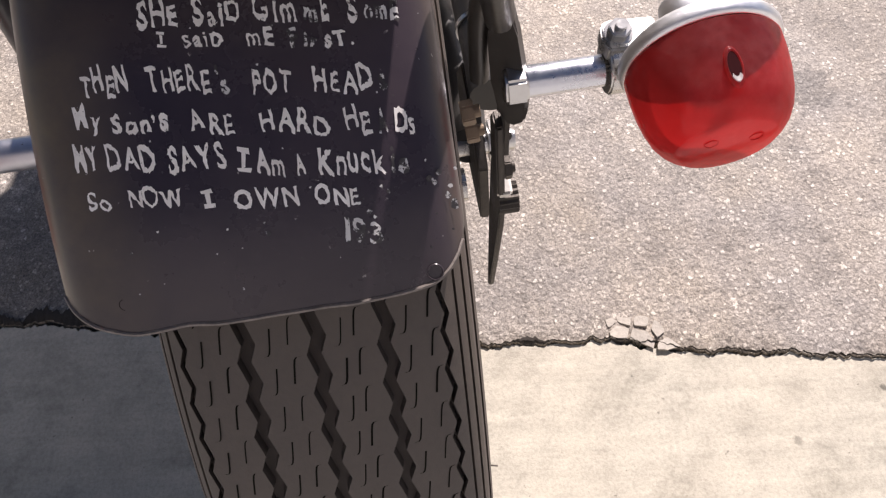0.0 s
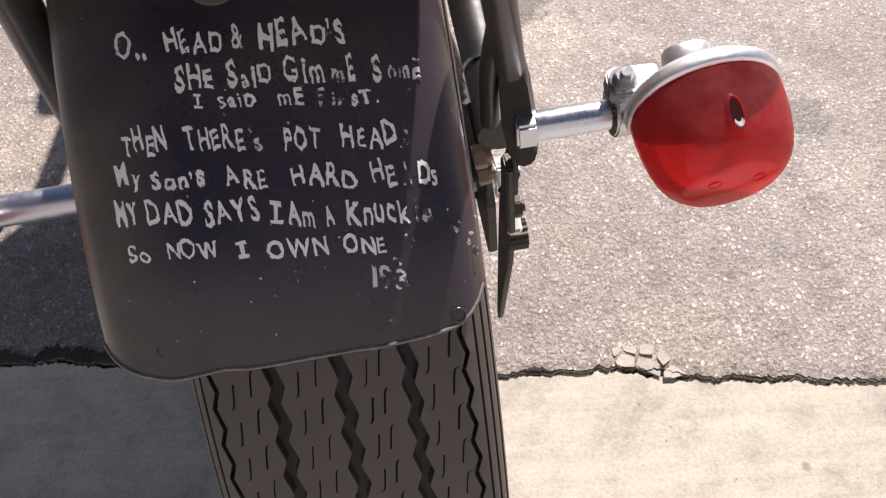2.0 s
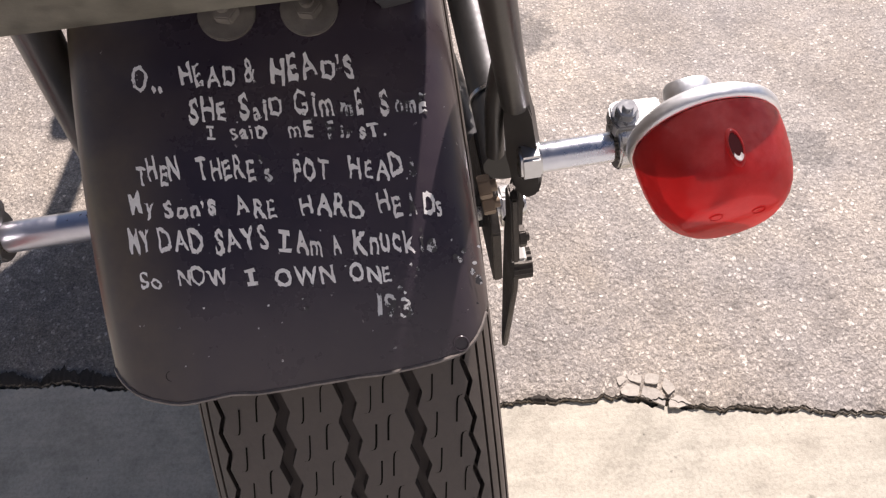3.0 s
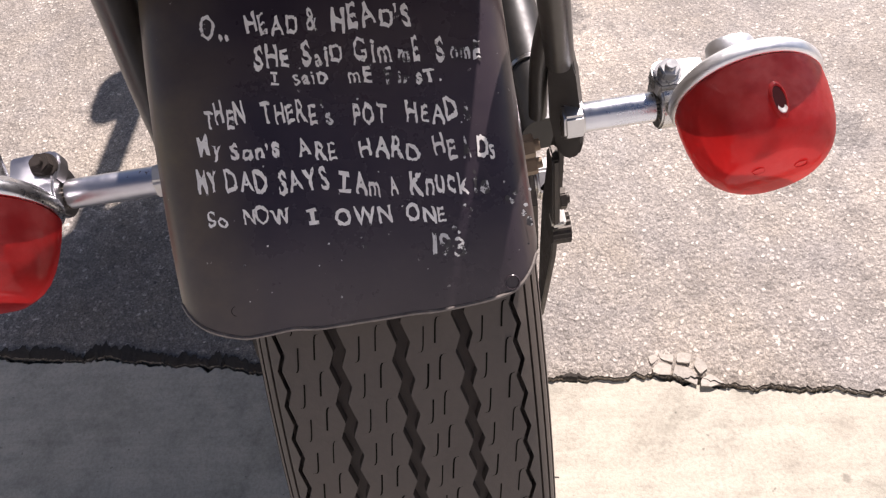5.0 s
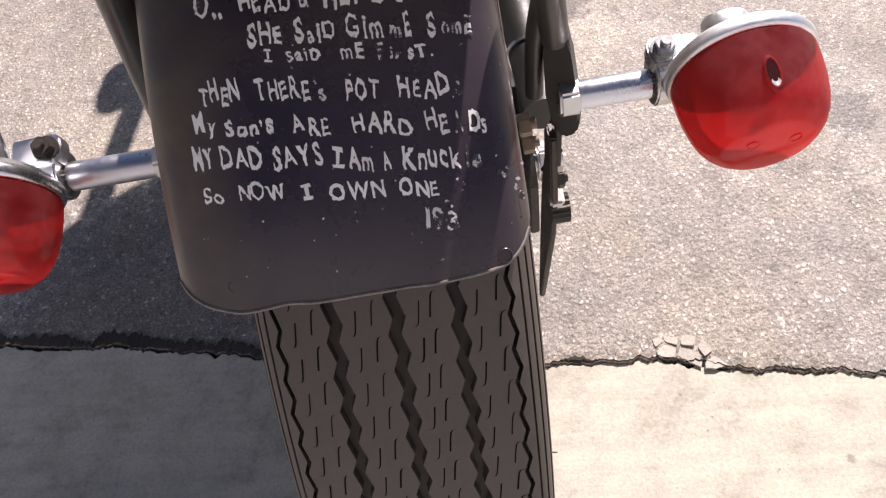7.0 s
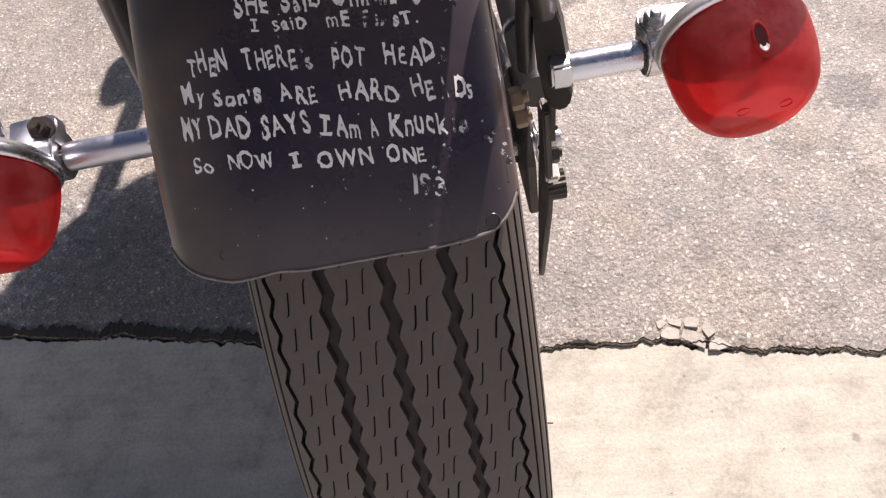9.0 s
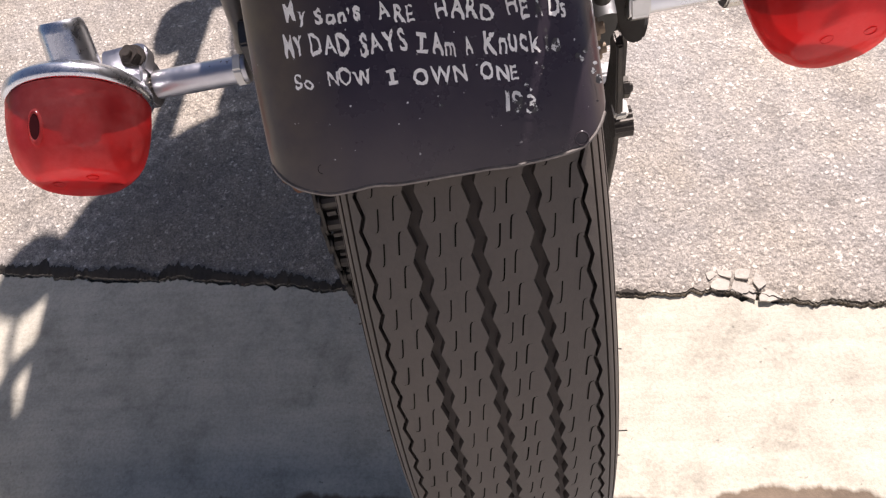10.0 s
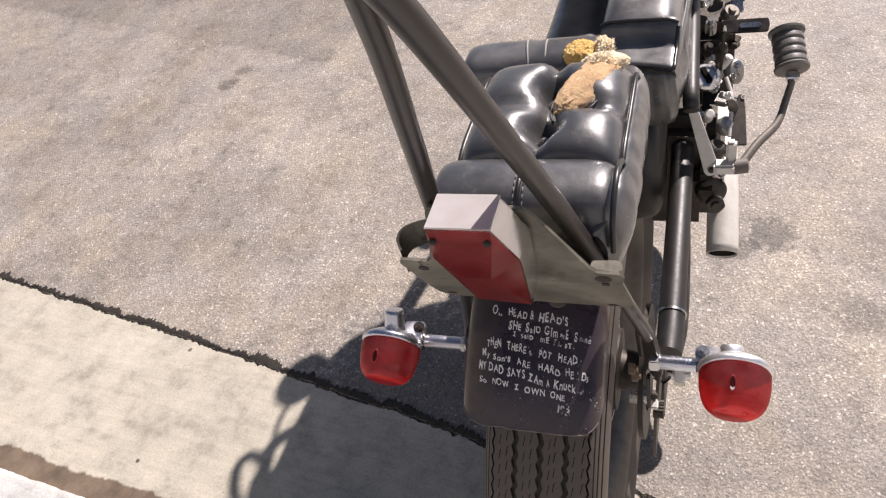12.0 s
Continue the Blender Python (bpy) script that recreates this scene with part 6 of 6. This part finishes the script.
bm.transform(Matrix.Translation((0, 0.79, 0.865)))
part("fuel_tank", bm, M["black"], bike, "black teardrop fuel tank")
bm = bmesh.new()
tube(bm, [(0, 0.40, 0.56), (0, 0.62, 0.66), (0, 1.00, 0.84)], 0.019, seg=18)
part("frame_spine", bm, M["tube"], bike)
for s in (1, -1):
    bm = bmesh.new()
    tube(bm, [(0.01 * s, 1.0, 0.80), (0.07 * s, 0.98, 0.45), (0.09 * s, 0.93, 0.20), (0.07 * s, 0.62, 0.19)], 0.0145, seg=16)
    part("down_tube", bm, M["tube"], bike)
    bm = bmesh.new()
    tube(bm, [(0.088 * s, 0.99, 0.99), (0.088 * s, 1.90, 0.34)], 0.019, seg=18)
    leg = part("fork_leg", bm, M["dull"], bike)
    bm = bmesh.new()
    lathe(bm, [(0, 0.0), (0, 0.034), (0.02, 0.036), (0.06, 0.030), (0.068, 0.0)], (0.145 * s, 1.21, 0.725), (0, 1, 0), 24)
    part("front_signal", bm, M["chrome"], bike)
    bm = bmesh.new()
    tube(bm, [(0.03 * s, 1.05, 1.0), (0.10 * s, 1.07, 1.08), (0.145 * s, 1.05, 1.115), (0.152 * s, 0.96, 1.085), (0.152 * s, 0.84, 1.045)], 0.0125, seg=16)
    bar = part("handlebar", bm, M["chrome"], bike)
    bm = bmesh.new()
    tube(bm, [(0.152 * s, 0.95, 1.082), (0.152 * s, 0.83, 1.042)], 0.019, seg=18)
    part("grip", bm, M["glossrubber"], bar)
    bm = bmesh.new()
    tube(bm, [(0.152 * s, 0.985, 1.09), (0.190 * s, 1.0, 1.09), (0.212 * s, 0.965, 1.08), (0.205 * s, 0.90, 1.06), (0.180 * s, 0.86, 1.05)], 0.009, seg=10)
    part("lever", bm, M["dull"], bar)
    bm = bmesh.new()
    tube(bm, [(0.145 * s, 1.05, 1.115), (0.14 * s, 1.12, 1.15), (0.137 * s, 1.19, 1.155)], 0.005, seg=10)
    lathe(bm, [(-0.010, 0.0), (-0.008, 0.032), (0.0, 0.045), (0.006, 0.045), (0.006, 0.0)], (0.137 * s, 1.214, 1.14), (0, -0.75, -0.65), 30)
    part("mirror", bm, M["chrome"], bar)
for z, v, deep in ((0.96, 1.03, 0.055), (0.758, 1.318, 0.036), (0.690, 1.412, 0.055)):
    bm = bmesh.new()
    box(bm, (0.21, deep, 0.03), axes((0, v, z), (1, 0, 0), (0, 0.8, 0.58)), 0.008)
    part("fork_clamp", bm, M["cast"], bike)
bm = bmesh.new()
lathe(bm, [(-0.075, 0.0), (-0.068, 0.03), (-0.04, 0.05), (0.0, 0.058), (0.015, 0.058), (0.022, 0.0)], (0.01, 1.235, 0.668), (0, 1, -0.1), 32)
part("headlamp", bm, M["chrome"], bike)
bm = bmesh.new()
FRONT = Vector((0, 1.90, 0.335))
lathe(bm, [(-0.03, 0.27), (-0.036, 0.29), (-0.034, 0.315), (-0.02, 0.331), (0.0, 0.335), (0.02, 0.331), (0.034, 0.315), (0.036, 0.29), (0.03, 0.27), (-0.03, 0.27)], FRONT, (1, 0, 0), 72)
fw = part("front_wheel", bm, M["rubber"], bike)
bm = bmesh.new()
lathe(bm, [(-0.028, 0.262), (-0.028, 0.274), (0.028, 0.274), (0.028, 0.262), (-0.028, 0.262)], FRONT, (1, 0, 0), 72)
lathe(bm, [(-0.10, 0), (-0.10, 0.012), (-0.04, 0.03), (0.04, 0.03), (0.10, 0.012), (0.10, 0)], FRONT, (1, 0, 0), 24)
part("front_rim", bm, M["chrome"], fw)
for i in range(24):
    bm = bmesh.new()
    sd = (-1) ** i
    tube(bm, [FRONT + Vector((0.03 * sd, 0.03 * math.cos(radians(15 * i + 20)), 0.03 * math.sin(radians(15 * i + 20)))), FRONT + Vector((0, 0.264 * math.cos(radians(15 * i)), 0.264 * math.sin(radians(15 * i))))], 0.0018, seg=5)
    part("front_spoke", bm, M["dull"], fw)
bm = bmesh.new()
box(bm, (0.20, 0.30, 0.22), axes((0, 0.74, 0.31), (1, 0, 0), (0, 1, 0)), 0.04)
engine = part("engine", bm, M["cast"], bike, "two-cylinder engine in the frame")
for tilt, v in ((22, 0.68), (-22, 0.82)):
    bm = bmesh.new()
    prof = [(0.0, 0.0), (0.0, 0.055)]
    for k in range(9):
        prof += [(0.02 + 0.018 * k, 0.055), (0.02 + 0.018 * k, 0.082), (0.026 + 0.018 * k, 0.082), (0.026 + 0.018 * k, 0.055)]
    prof += [(0.20, 0.07), (0.235, 0.06), (0.24, 0.0)]
    lathe(bm, prof, (0, v, 0.40), (0, -math.sin(radians(tilt)), math.cos(radians(tilt))), 30)
    part("cylinder", bm, M["cast"], engine)

# unseen block added to fill the front shadow, and a brake cable along the fork
bm = bmesh.new()
box(bm, (0.16, 0.30, 0.045), axes((0, 1.098, 0.590), (1, 0, 0), (0, 0.60, -0.80)), 0.016)
part("shadow_block", bm, M["leather"], bike, "unseen black block that fills the front shadow")
bm = bmesh.new()
tube(bm, [(-0.042, 1.315, 0.758), (-0.035, 1.296, 0.772), (-0.008, 1.224, 0.823), (0.0, 1.14, 0.885), (0.0, 1.06, 0.96)], 0.0042, seg=8)
part("brake_cable", bm, M["glossrubber"], bike)

# unseen bar sweeping out past the left grip, bent to shape the shadow's edge
bm = bmesh.new()
tube(bm, [(-0.395, 0.46, 1.0), (-0.363, 0.52, 1.0), (-0.34, 0.556, 1.0), (-0.278, 0.58, 1.0), (-0.225, 0.565, 1.0), (-0.200, 0.535, 1.0), (-0.180, 0.560, 1.0), (-0.153, 0.609, 1.005), (-0.145, 0.70, 1.02), (-0.152, 0.84, 1.045)], 0.013, seg=12)
part("shadow_bar", bm, M["glossrubber"], bike)
